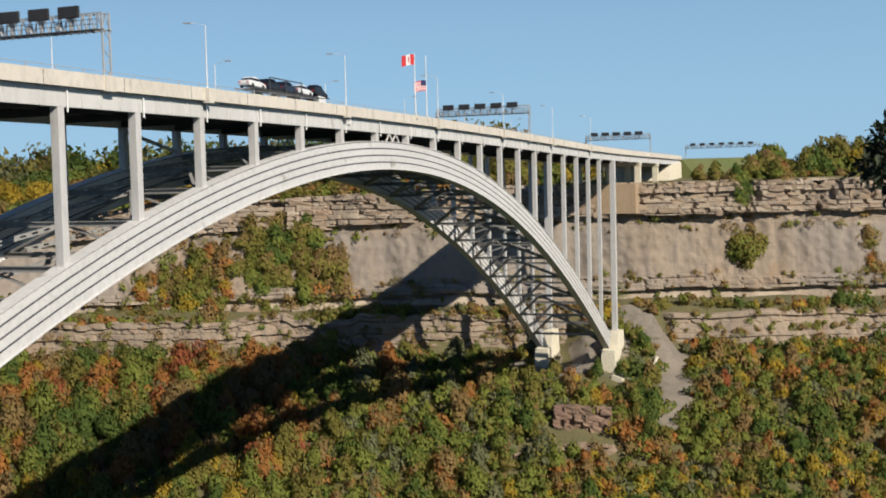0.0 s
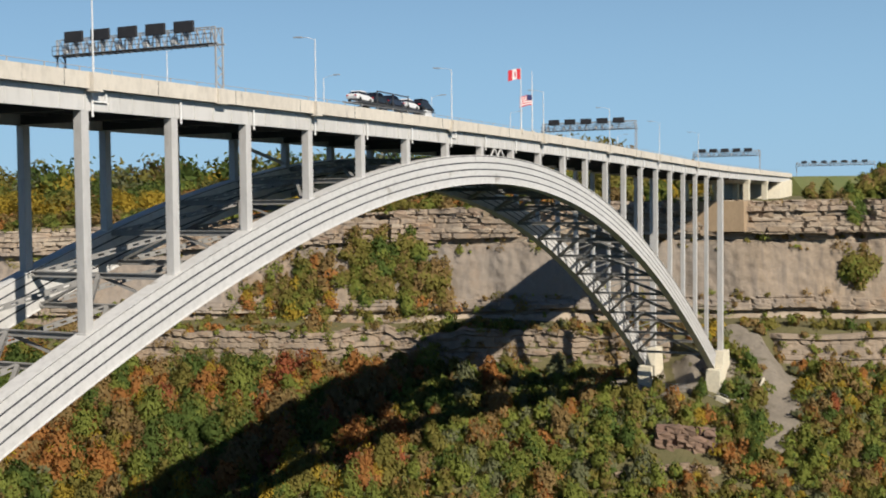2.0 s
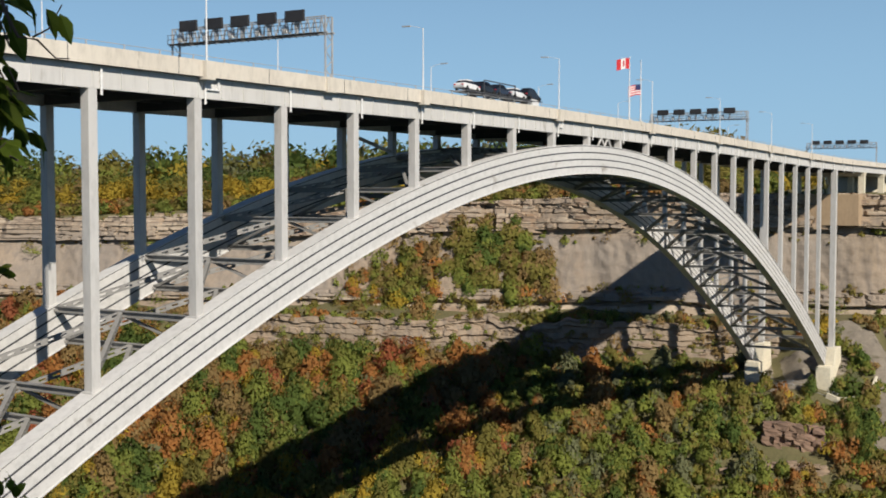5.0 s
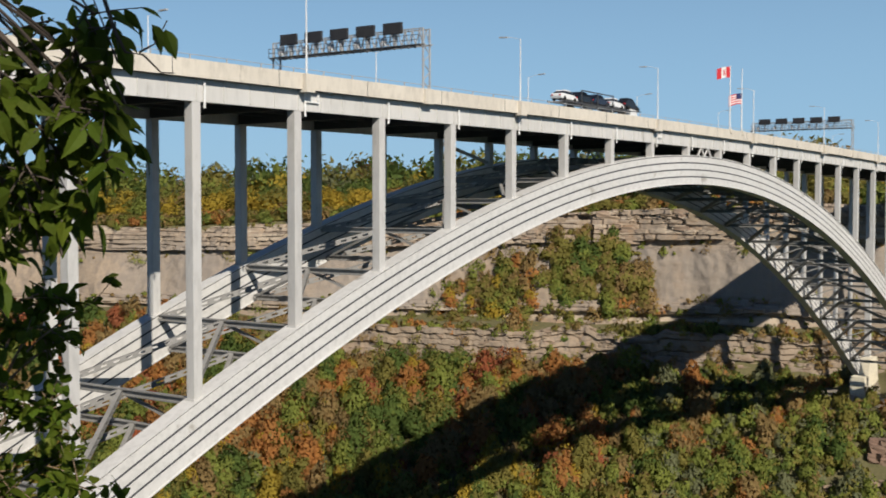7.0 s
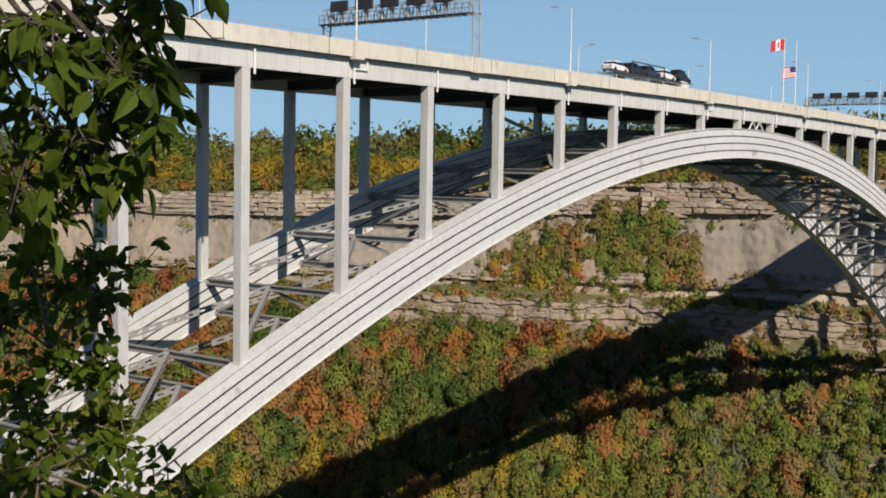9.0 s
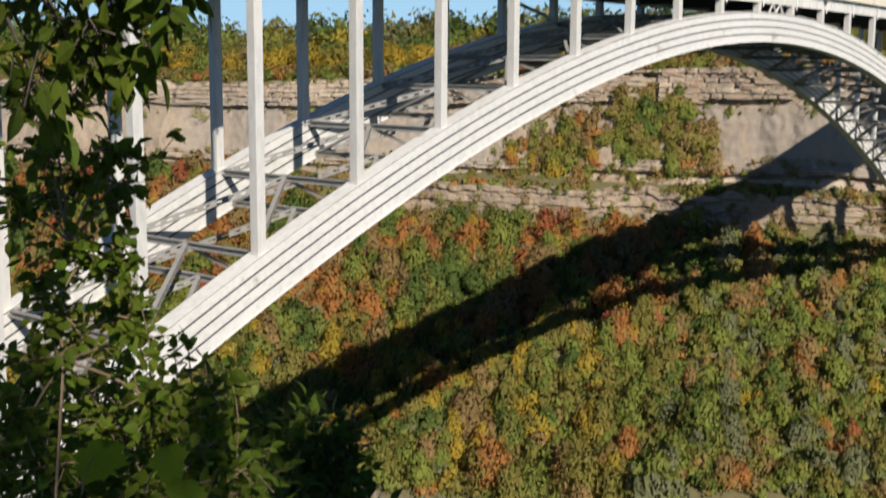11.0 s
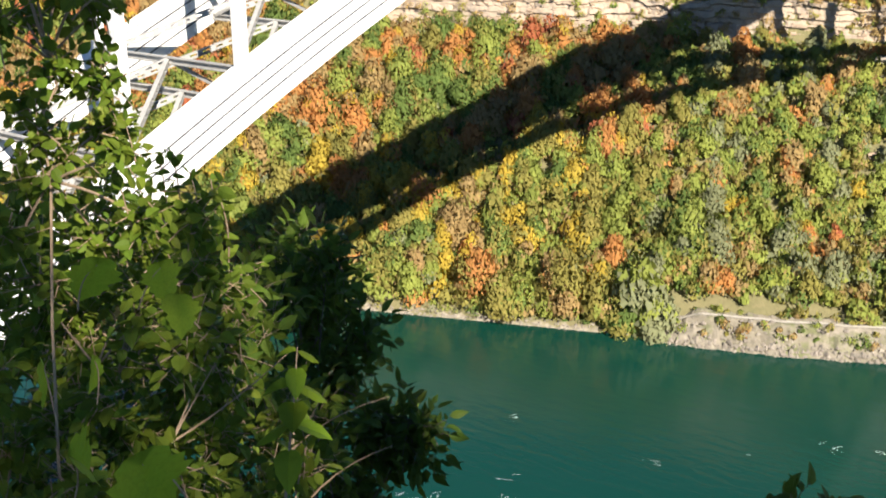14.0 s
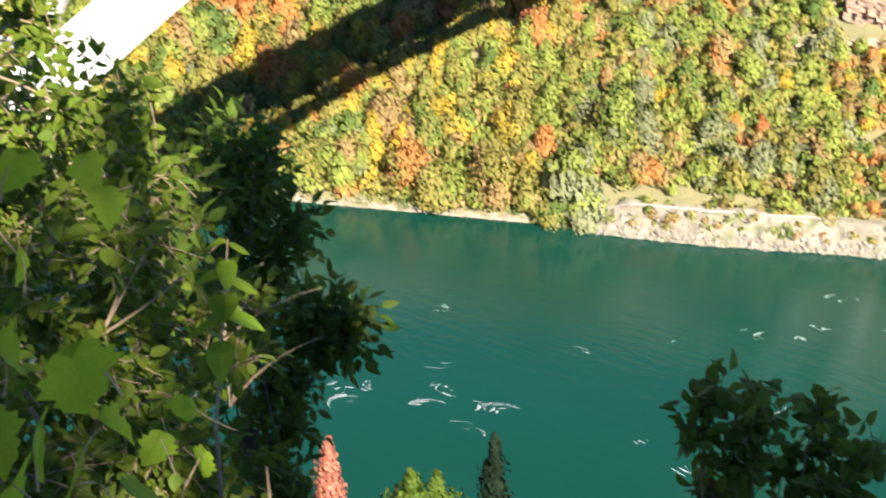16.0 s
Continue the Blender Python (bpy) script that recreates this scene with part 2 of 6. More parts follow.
def cliff_mat():
    """Layered rock: pale blocky limestone above, grey shale with upright streaks below, thin pale beds between."""
    m = mat("cliff_rock", (0.375, 0.292, 0.212), (0.245, 0.198, 0.15), 0.95, 0.035, 0.9, 0.9, stretch=(1, 1, 1.2), depth=0.35,
            spots=((0.30, 0.205, 0.13), 0.06, 0.36))
    if "streaks" in m:
        return m
    m["streaks"] = 1
    N, L = m.node_tree.nodes, m.node_tree.links
    base = N["Principled BSDF"].inputs["Base Color"]
    col = base.links[0].from_socket
    geo, sep = N.new("ShaderNodeNewGeometry"), N.new("ShaderNodeSeparateXYZ")
    L.new(geo.outputs["Position"], sep.inputs[0])

    def noise_of(scale, stretch, detail=4):
        mp, n = N.new("ShaderNodeMapping"), N.new("ShaderNodeTexNoise")
        mp.inputs["Scale"].default_value = stretch
        n.inputs["Scale"].default_value, n.inputs["Detail"].default_value = scale, detail
        L.new(geo.outputs["Position"], mp.inputs[0])
        L.new(mp.outputs[0], n.inputs["Vector"])
        return n.outputs[0]

    def span(src, lo, hi, a=0.0, b=1.0):
        r = N.new("ShaderNodeMapRange")
        for k, v in zip((1, 2, 3, 4), (lo, hi, a, b)):
            r.inputs[k].default_value = v
        L.new(src, r.inputs[0])
        return r.outputs[0]

    def calc(how, a, b):
        x = N.new("ShaderNodeMath")
        x.operation = how
        for sock, v in zip(x.inputs, (a, b)):
            if isinstance(v, float):
                sock.default_value = v
            else:
                L.new(v, sock)
        return x.outputs[0]

    def blend(fac, c1, c2):
        x = N.new("ShaderNodeMix")
        x.data_type = "RGBA"
        L.new(fac, x.inputs[0])
        L.new(c1, x.inputs[6])
        if isinstance(c2, tuple):
            x.inputs[7].default_value = (*c2, 1)
        else:
            L.new(c2, x.inputs[7])
        return x.outputs[2]

    height = calc("ADD", sep.outputs[2], calc("MULTIPLY", noise_of(0.05, (1, 1, 0.3)), 5.0))
    streak = span(noise_of(0.5, (1, 1, 0.07), 5), 0.46, 0.70, 0.0, 0.75)
    col = blend(streak, col, (0.185, 0.155, 0.128))
    grey = calc("MULTIPLY", span(noise_of(0.02, (1, 1, 0.6), 3), 0.42, 0.58), calc("MULTIPLY", span(height, 66.0, 69.0), span(height, 87.0, 90.0, 1.0, 0.0)))
    col = blend(calc("MULTIPLY", grey, 0.7), col, (0.265, 0.235, 0.205))
    beds = span(noise_of(0.9, (0.06, 0.06, 1.0), 4), 0.53, 0.62, 0.0, 0.75)
    col = blend(calc("MULTIPLY", beds, span(height, 88.0, 90.0)), col, (0.43, 0.36, 0.275))
    pale = calc("MULTIPLY", span(height, 65.0, 66.0), span(height, 68.0, 69.0, 1.0, 0.0))
    col = blend(calc("MULTIPLY", pale, span(noise_of(0.09, (1, 1, 0.5), 4), 0.42, 0.6, 0.0, 0.8)), col, (0.45, 0.375, 0.285))
    cracks = N.new("ShaderNodeTexVoronoi")
    cracks.feature = "DISTANCE_TO_EDGE"
    cracks.inputs["Scale"].default_value = 0.42
    mp = N.new("ShaderNodeMapping")
    mp.inputs["Scale"].default_value = (0.55, 0.55, 1.25)
    L.new(geo.outputs["Position"], mp.inputs[0])
    L.new(mp.outputs[0], cracks.inputs["Vector"])
    line = calc("MULTIPLY", span(cracks.outputs[0], 0.02, 0.07, 0.7, 0.0), calc("MULTIPLY", span(noise_of(0.12, (1, 1, 1), 3), 0.45, 0.58), span(height, 86.0, 89.0)))
    col = blend(line, col, (0.075, 0.062, 0.05))
    L.new(col, base)
    return m


def hash01(a, b, c=0.0):
    return (math.sin(a * 127.1 + b * 311.7 + c * 74.7) * 43758.5453) % 1.0


def blocks(z, v, thick, wide, seed):
    """Broken beds: how far each block stands out, with open joints between beds and blocks."""
    n = noise.noise
    q = (z + 0.9 * n((v * 0.02, 0.0, seed))) / thick + 0.35 * n((v * 0.012, z * 0.1, seed + 3))
    bed = math.floor(q)
    w = wide * (0.6 + 0.9 * hash01(bed, 3.0, seed))
    e = v / w + 7 * hash01(bed, 9.0, seed) + 0.25 * n((z * 0.5, v * 0.1, seed))
    cell = math.floor(e)
    out = 1.7 * (hash01(bed, 1.0, seed) - 0.5) + 1.3 * (hash01(bed, cell, seed) - 0.5)
    if q - bed < 0.16 and hash01(bed, math.floor(v / 9), seed + 1) > 0.45:
        out -= 0.7
    if e - cell < 0.9 / w and hash01(cell, bed, seed + 2) > 0.45:
        out -= 1.0
    return out


def strata(z, v, zr):
    """How far the rock face stands out towards the river at that height."""
    h = (z - 61) / (zr - 61)
    n = noise.noise
    out = 0.0
    foot = 0.13 + 0.05 * n((v * 0.04, 4.0, 2.0))
    if h > 0.73:
        out += 2.0 + blocks(z, v, 1.55, 3.6, 2.0) + 1.6 * n((v * 0.05, z * 0.05, 0.0)) - 1.6 * max(0.0, h - 0.9) / 0.1
        deep = n((v * 0.11, 0.2 * math.floor(z / 3), 14.0))
        if deep > 0.36:
            out -= 2.2
    elif h > 0.68:
        out -= 0.7 + 1.2 * n((4.0, v * 0.07, 3.0))
    elif h > foot + 0.10:
        out += 2.0 * n((z * 0.04, v * 0.045, 9.0)) + 1.0 * n((z * 0.05, v * 0.2, 2.0)) + 0.35 * n((z * 0.4, v * 0.5, 5.0))
    elif h > foot:
        out += 1.5 + 0.6 * blocks(z, v, 1.2, 4.5, 6.0) + 0.8 * n((3.0, v * 0.2, 1.0))
    elif h > foot - 0.03:
        out -= 0.9
    else:
        out += 0.3 + 30 * (foot - 0.03 - h) * (0.7 + 0.5 * n((v * 0.05, 6.0, 1.0))) + 0.5 * n((z * 0.3, v * 0.2, 8.0))
    gully = n((v * 0.03, 0.5, 12.0))
    if gully > 0.42:
        out -= 9 * (gully - 0.42)
    if h > 0.64:
        out -= 4.0 * max(0.0, 1 - abs(v + 108.5) / 2.6)
    return out


def cliff_u(h, v):
    """How far back the rock face stands at a share h of its height, and its height there."""
    zr = rim_height(v) + 0.8 * noise.noise((v * 0.08, 2.0, 2.0))
    z = 59 + (zr - 59) * h
    lean = 7 + 9 * min(max((v + 10) / 40, 0), 1)
    base = 119 + lean * max(h, 0) ** 1.2
    return base + 6 - strata(z, v, zr) - 4.5 * noise.noise((v * 0.018, 0.0, 6.0)), z


def cliff_point(h, v):
    u, z = cliff_u(min(h, 0.995), v)
    return place(u + (9 if h > 0.999 else 0), v, z)


ks = list(np.linspace(0, 0.70, 66)) + list(np.linspace(0.71, 0.995, 56)) + [1.0]
vs_ = list(np.arange(-330, -150, 3.0)) + list(np.arange(-150, 200, 0.75)) + list(np.arange(200, 450, 2.5))
cliff = part("cliff", grid(ks, vs_, cliff_point), cliff_mat())
tagged(cliff, "pale grey layered limestone gorge cliff with overhanging ledges", "cliff", kind="structure")



def lower_point(h, v):
    n = noise.noise
    z = 48.5 + (12.8 + 2.6 * n((v * 0.06, 7.0, 2.0)) + 1.2 * n((v * 0.25, 3.0, 2.0))) * h
    out = (0.35 + 0.5 * max(0.0, n((v * 0.04, z * 0.1, 31.0)))) * blocks(z, v, 1.7, 4.0, 11.0) + 3.2 * n((v * 0.03, 1.0, 25.0)) + 1.8 * n((v * 0.09, z * 0.1, 28.0)) + (0.9 if h > 0.86 else 0.0)
    if 0.45 < h < 0.58:
        out -= 0.8
    u = 108.6 + 2.4 * h - out + 5 * (1 - bench(v))
    return place(u + (6 if h > 0.999 else 0), v, z)


low_cliff = part("lower_cliff", grid(list(np.linspace(0, 0.995, 44)) + [1.0], list(np.arange(-53, 152, 0.75)), lower_point), cliff_mat())
tagged(low_cliff, "low wall of broken limestone ledges above the wooded slope", "cliff", kind="structure")


def foot_point(h, v):
    n = noise.noise
    z = 48.5 + (11.6 + 1.6 * n((v * 0.06, 7.0, 2.0))) * h
    out = (0.2 + 0.6 * max(0.0, n((v * 0.04, z * 0.12, 31.0)))) * blocks(z, v, 1.5, 5.0, 17.0) + 1.6 * n((v * 0.05, z * 0.06, 25.0)) + (0.8 if h > 0.88 else 0.0) + (0.5 if 0.36 < h < 0.46 else 0.0)
    return place(106.6 + 4.4 * h - out + 6 * (1 - bench(v)) + (7 if h > 0.999 else 0), v, z)


foot = part("lower_cliff", grid(list(np.linspace(0, 0.995, 36)) + [1.0], list(np.arange(-150, -74, 0.8)), foot_point), cliff_mat())
tagged(foot, "bare sloping rock band at the foot of the cliff", "cliff", kind="structure")

# ---------------------------------------------------------------- bridge
PANEL, RIB_B = 12.6, 19.6
TOPX = [-420, -300, -160, -108, -50, 0, 50, 100, 155, 272, 420]
TOPZ = [112.0, 112.2, 112.3, 112.25, 112.42, 112.34, 111.74, 110.76, 109.78, 109.4, 109.4]
SPRING = 153.0


def top(x):
    """Height of the parapet's top."""
    return float(np.mean(np.interp([x - 24, x - 12, x, x + 12, x + 24], TOPX, TOPZ)))


def low(x):
    """Height of the girder's underside, where the columns end."""
    return top(x) - 3.42


def arch(x):
    """Height of the rib's top plate."""
    return 107.58 - 0.01295 * x - 0.0023236 * x * x + 1.1116e-8 * x ** 4


def arch_at(x, down):
    """A point on the rib, so far below its top plate, square to it."""
    s = -0.01295 - 2 * 0.0023236 * x + 4 * 1.1116e-8 * x ** 3
    n = math.hypot(1, s)
    return x + down * s / n, arch(x) - down / n


bridge = thing("arch_bridge", "long white steel arch road bridge with concrete parapets across the gorge", "bridge")
DEPTH, HALF = 4.45, 0.75


def rib(yc):
    g = Geo()
    sec = [(-HALF - 0.12, 0.0), (-HALF - 0.12, 0.10), (-HALF, 0.10)]
    for k in (1, 2, 3):
        d = 0.10 + (DEPTH - 0.2) * k / 4
        sec += [(-HALF, d - 0.10), (-HALF + 0.10, d - 0.10), (-HALF + 0.10, d + 0.10), (-HALF, d + 0.10)]
    sec += [(-HALF, DEPTH - 0.10), (-HALF - 0.12, DEPTH - 0.10), (-HALF - 0.12, DEPTH)]
    sec = sec + [(-y, d) for y, d in reversed(sec)]
    xs = np.linspace(-SPRING, SPRING, 131)
    n = len(sec)
    for x in xs:
        for y, d in sec:
            ax, az = arch_at(x, d)
            g.v.append((ax, yc + y, az))
    for i in range(len(xs) - 1):
        for j in range(n):
            a, b = i * n + j, i * n + (j + 1) % n
            g.f.append((a, b, b + n, a + n))
    g.f += [tuple(range(n)), tuple((len(xs) - 1) * n + j for j in reversed(range(n)))]
    r = part("rib", g, PAINT, bridge, "curved white box rib with dark horizontal seams")
    s = Geo()
    # strip 0 paints the top flange's shadow line; 1 to 3 fill the grooves
    for k in (0, 1, 2, 3):
        d = 0.10 + (DEPTH - 0.2) * k / 4 if k else 0.165
        for side in (-1, 1):
            m0 = len(s.v)
            for x in xs:
                for y, dd in ((HALF - 0.02 if k else HALF + 0.004, d - 0.10 + 0.045 * (k == 0)), (HALF - 0.02 if k else HALF + 0.004, d + 0.10 - 0.045 * (k == 0))):
                    ax, az = arch_at(x, dd)
                    s.v.append((ax, yc + side * y, az))
            for i in range(len(xs) - 1):
                a = m0 + 2 * i
                s.f.append((a, a + 1, a + 3, a + 2) if side > 0 else (a, a + 2, a + 3, a + 1))
    part("seam", s, SEAM_SHADE, r, "dark sealed seam lines")
    return r


for yc in (0.0, RIB_B):
    rib(yc)

CW = 0.48


def column(x, yc, z0, z1, w=CW):
    g = Geo()
    g.box(x - w, x + w, yc - w, yc + w, z0, z1)
    g.box(x - w - 0.12, x + w + 0.12, yc - w - 0.1, yc + w + 0.1, z0 - 0.3, z0 + 0.18)
    return part("column", g, COLUMN, bridge, bevel=0.04)


for yc in (0.0, RIB_B):
    for k in range(-12, 12):
        x = (k + 0.5) * PANEL
        column(x, yc, arch(x) - 0.25, low(x) + 0.02)
    for x in (-162.0, 162.0):
        column(x, yc, 57.0, low(x) + 0.02, 0.75)

# deck: slab, parapets, girders, floor beams, stringers
X0, X1 = -300, 276
xs = list(np.arange(X0, X1 + 1, 6.0))


def strip(y0, y1, d0, d1, xs=xs):
    """A band along the deck between two offsets, from d0 to d1 below the parapet's top."""
    g = Geo()
    for x in xs:
        t = top(x)
        g.v += [(x, y0, t - d1), (x, y1, t - d1), (x, y1, t - d0), (x, y0, t - d0)]
    for i in range(len(xs) - 1):
        for j in range(4):
            a, b = 4 * i + j, 4 * i + (j + 1) % 4
            g.f.append((a, a + 4, b + 4, b))
    m = 4 * (len(xs) - 1)
    g.f += [(0, 1, 2, 3), (m + 3, m + 2, m + 1, m)]
    return g


YN, YF = -1.15, RIB_B + 1.15
# slab darker than bare concrete: the underside's shade is in its colour
part("slab", strip(YN + 0.1, YF - 0.1, 1.05, 1.50), mat("soffit_shade_concrete", (0.115, 0.11, 0.10), (0.085, 0.08, 0.075), 0.9, 0.1, 1.5, 0.2), bridge, "dark weathered concrete deck slab")
part("roadway", strip(YN + 0.5, YF - 0.5, 1.0, 1.046), ASPHALT, bridge, "dark asphalt roadway")
for y0, y1 in ((YN, YN + 0.4), (YF - 0.4, YF)):
    part("parapet", strip(y0, y1, 0.0, 1.495), CONCRETE, bridge, "weathered beige concrete parapet")
for y in (-0.5, RIB_B + 0.1):
    part("girder", strip(y, y + 0.4, 1.504, 3.42), FASCIA, bridge, "white painted plate girder")
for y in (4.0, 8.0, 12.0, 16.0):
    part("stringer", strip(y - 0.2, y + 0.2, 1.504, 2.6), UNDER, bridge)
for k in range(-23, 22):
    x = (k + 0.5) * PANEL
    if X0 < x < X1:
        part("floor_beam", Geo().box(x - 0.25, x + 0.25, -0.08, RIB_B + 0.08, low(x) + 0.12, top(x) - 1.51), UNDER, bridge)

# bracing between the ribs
# white paint darkened to carry the deck's shade; the spots are stains
SMALL = mat("bracing_shade_paint", (0.30, 0.295, 0.285), (0.215, 0.21, 0.20), 0.6, 0.2, 2, 0.05, spots=((0.222, 0.1998, 0.1776), 0.5, 0.25))


def ladder(p, q, w, h):
    """A box bar whose side plates are pierced by a row of long holes."""
    p, q = Vector(p), Vector(q)
    d = q - p
    n = d.normalized()
    s = n.cross(Vector((0, 0, 1))).normalized()
    u = s.cross(n)
    g = Geo()
    m = max(3, int(d.length / 1.25))
    for a in (-1, 1):
        o = s * a * (w / 2 - 0.02)
        for b in (-1, 1):
            e = u * b * h * 0.36
            g.beam(p + o + e, q + o + e, 0.04, h * 0.28, u)
        for i in range(m + 1):
            c = p + d * i / m
            g.beam(c + o - n * 0.33, c + o + n * 0.33, 0.039, h * 0.46, u)
    for b in (-1, 1):
        e = u * b * h / 2
        g.beam(p + e, q + e, w, 0.04, u)
    return g


def i_bar(p, q, w, h):
    """A strut of two flanges and a thin web."""
    p, q = Vector(p), Vector(q)
    g = Geo()
    for b in (-1, 1):
        g.beam(p + Vector((0, 0, b * (h / 2 - 0.05))), q + Vector((0, 0, b * (h / 2 - 0.05))), w, 0.10)
    g.beam(p, q, 0.08, h - 0.2)
    return g


IN = HALF + 0.1
for k in range(-12, 12):
    x = (k + 0.5) * PANEL
    mids = []
    for d in (0.45, DEPTH - 0.45):
        ax, az = arch_at(x, d)
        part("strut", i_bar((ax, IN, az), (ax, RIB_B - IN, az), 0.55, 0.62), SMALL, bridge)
        mids.append((ax, RIB_B / 2, az))
    lo = arch_at(x, DEPTH - 0.5)
    for y in (IN, RIB_B - IN):
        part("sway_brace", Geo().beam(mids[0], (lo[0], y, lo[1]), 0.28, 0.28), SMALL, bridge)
    nk = k - 1 if x < 0 else k + 1
    if -12 <= nk <= 11:
        fx = (nk + 0.5) * PANEL
        for i, d in enumerate((0.45, DEPTH - 0.45)):
            bx, bz = arch_at(fx, d)
            for y in (IN, RIB_B - IN):
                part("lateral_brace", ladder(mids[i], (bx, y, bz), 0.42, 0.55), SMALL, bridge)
for yc in (0.0, RIB_B):
    z0, z1 = arch(0) + 0.02, low(0) + 0.05
    for i in range(4):
        xa, xb = -2.6 + 1.3 * i, -1.3 + 1.3 * i
        a, b = (z0, z1) if i % 2 == 0 else (z1, z0)
        part("crown_brace", Geo().beam((xa, yc - 0.3, a), (xb, yc - 0.3, b), 0.2, 0.2), PAINT, bridge)

for a, b in ((-4, -3), (3, 2)):
    xa, xb = (a + 0.5) * PANEL, (b + 0.5) * PANEL
    part("bay_brace", Geo().beam((xa, RIB_B, low(xa) - 0.3), (xb, RIB_B, arch(xb) + 0.3), 0.4, 0.4), COLUMN, bridge)

# arch abutments
for sx in (-1, 1):
    for yc in (0.0, RIB_B):
        g = Geo()
        w = 2.0
        xa, xb = 151.0, 158.5
        zt = 57.2
        pts = [(156.5, 52.6), (157.6, zt), (164.4, zt), (166.5, 45.0), (152.5, 45.0), (152.5, 52.6)]
        n = len(pts)
        up = 4.0 if sx < 0 else 0.0
        g.add([(sx * px, yc - w, pz + up) for px, pz in pts] + [(sx * px, yc + w, pz + up) for px, pz in pts],
              [tuple(range(n)) if sx < 0 else tuple(reversed(range(n))),
               tuple(n + i for i in (reversed(range(n)) if sx < 0 else range(n)))] +
              [((i, i + n, (i + 1) % n + n, (i + 1) % n) if sx < 0 else (i, (i + 1) % n, (i + 1) % n + n, i + n)) for i in range(n)])
        pr = thing("arch_pier", "pale concrete pier block carrying the foot of the arch rib", "pier", "arch piers")
        part("block", g, PIERC, pr, bevel=0.08)

# ---------------------------------------------------------------- woods
BARK = mat("bark", (0.0962, 0.074, 0.0592), (0.0666, 0.0518, 0.0407), 0.9, 0.5, 6, 0.6, stretch=(1, 1, 0.3))


def leaf_tone(name, a, b):
    return mat(name, a, b, 0.85, 0.06, 0.5, 0.0, island=0.08, translucent=0.5, spec=0.05)


SHADES = [("leaves_deep_green", (0.100, 0.157, 0.043), (0.151, 0.201, 0.052)),
         ("leaves_olive", (0.237, 0.225, 0.060), (0.291, 0.249, 0.070)),
         ("leaves_yellow", (0.531, 0.367, 0.052), (0.398, 0.318, 0.060)),
         ("leaves_orange", (0.511, 0.233, 0.071), (0.409, 0.207, 0.076)),
         ("leaves_red", (0.439, 0.142, 0.066), (0.352, 0.137, 0.067)),
         ("leaves_tan", (0.383, 0.263, 0.112), (0.307, 0.224, 0.097)),
         ("leaves_light_green", (0.281, 0.313, 0.070), (0.230, 0.270, 0.066)),
         ("leaves_grey_green", (0.245, 0.256, 0.137), (0.200, 0.215, 0.113))]
TONES = [leaf_tone(*k) for k in SHADES]
GREEN, OLIVE, YELLOW, ORANGE, RED, TAN, LIGHT, GREY = range(8)
rng = np.random.default_rng(5)


def crown_faces(centre, size, count, leaf, r, lobes=8, core=0.68, taper=0.5, deep=0.70, bump=1.0, up=0.35, loose=0.3, fine=None, top_out=1.02):
    """Leaf clumps of one uneven crown round a small leafy core, as points of quads: an array (n, 4, 3)."""
    l = r.normal(size=(lobes, 3))
    l[:, 2] = np.abs(l[:, 2]) * 1.1 - 0.35
    l /= np.linalg.norm(l, axis=1)[:, None]
    amp = bump * (0.10 + 0.20 * r.random(lobes))

    def radius(d):
        return 0.25 + 0.1 * (1 - bump) + np.max(amp * np.exp(5 * (d @ l.T - 1)), axis=-1)

    def shaped(p):
        k = 1 - taper * np.clip(p[..., 2:3] + 0.08, 0, 0.6) / 0.6
        return p * np.concatenate([k, k, np.ones_like(k)], -1) * size + centre

    d = r.normal(size=(count, 3))
    d[:, 2] += up
    d /= np.linalg.norm(d, axis=1)[:, None]
    p = shaped(d * (radius(d) * (deep + (top_out - deep) * r.random(count)))[:, None])
    a = r.normal(size=(count, 3)) * loose + d
    a[:, 2] += 0.2
    a /= np.linalg.norm(a, axis=1)[:, None]
    s = np.cross(a, r.normal(size=(count, 3)))
    s /= np.linalg.norm(s, axis=1)[:, None] + 1e-9
    t = np.cross(a, s)
    k = leaf * (0.55 + 0.8 * r.random(count))[:, None]
    q = np.stack([p - s * k * 0.5, p + t * k * 0.45 + a * k * 0.1, p + s * k * 0.5, p - t * k * 0.45 + a * k * 0.1], 1)
    if not core:
        return q
    nt_, np_ = fine or ((5, 8) if count > 70 else (3, 6))
    th = np.linspace(0.02, math.pi - 0.7, nt_ + 1)[:, None] + np.zeros((1, np_))
    ph = np.linspace(0, 2 * math.pi, np_, endpoint=False)[None, :] + 0.35 * np.arange(nt_ + 1)[:, None]
    e = np.stack([np.sin(th) * np.cos(ph), np.sin(th) * np.sin(ph), np.cos(th)], -1)
    g = shaped(e * (radius(e) * core * (0.94 + 0.12 * r.random((nt_ + 1, np_))))[..., None])
    h = np.roll(g, -1, axis=1)
    c = np.stack([g[1:], h[1:], h[:-1], g[:-1]], 2).reshape(-1, 4, 3)
    return np.concatenate([c, q])


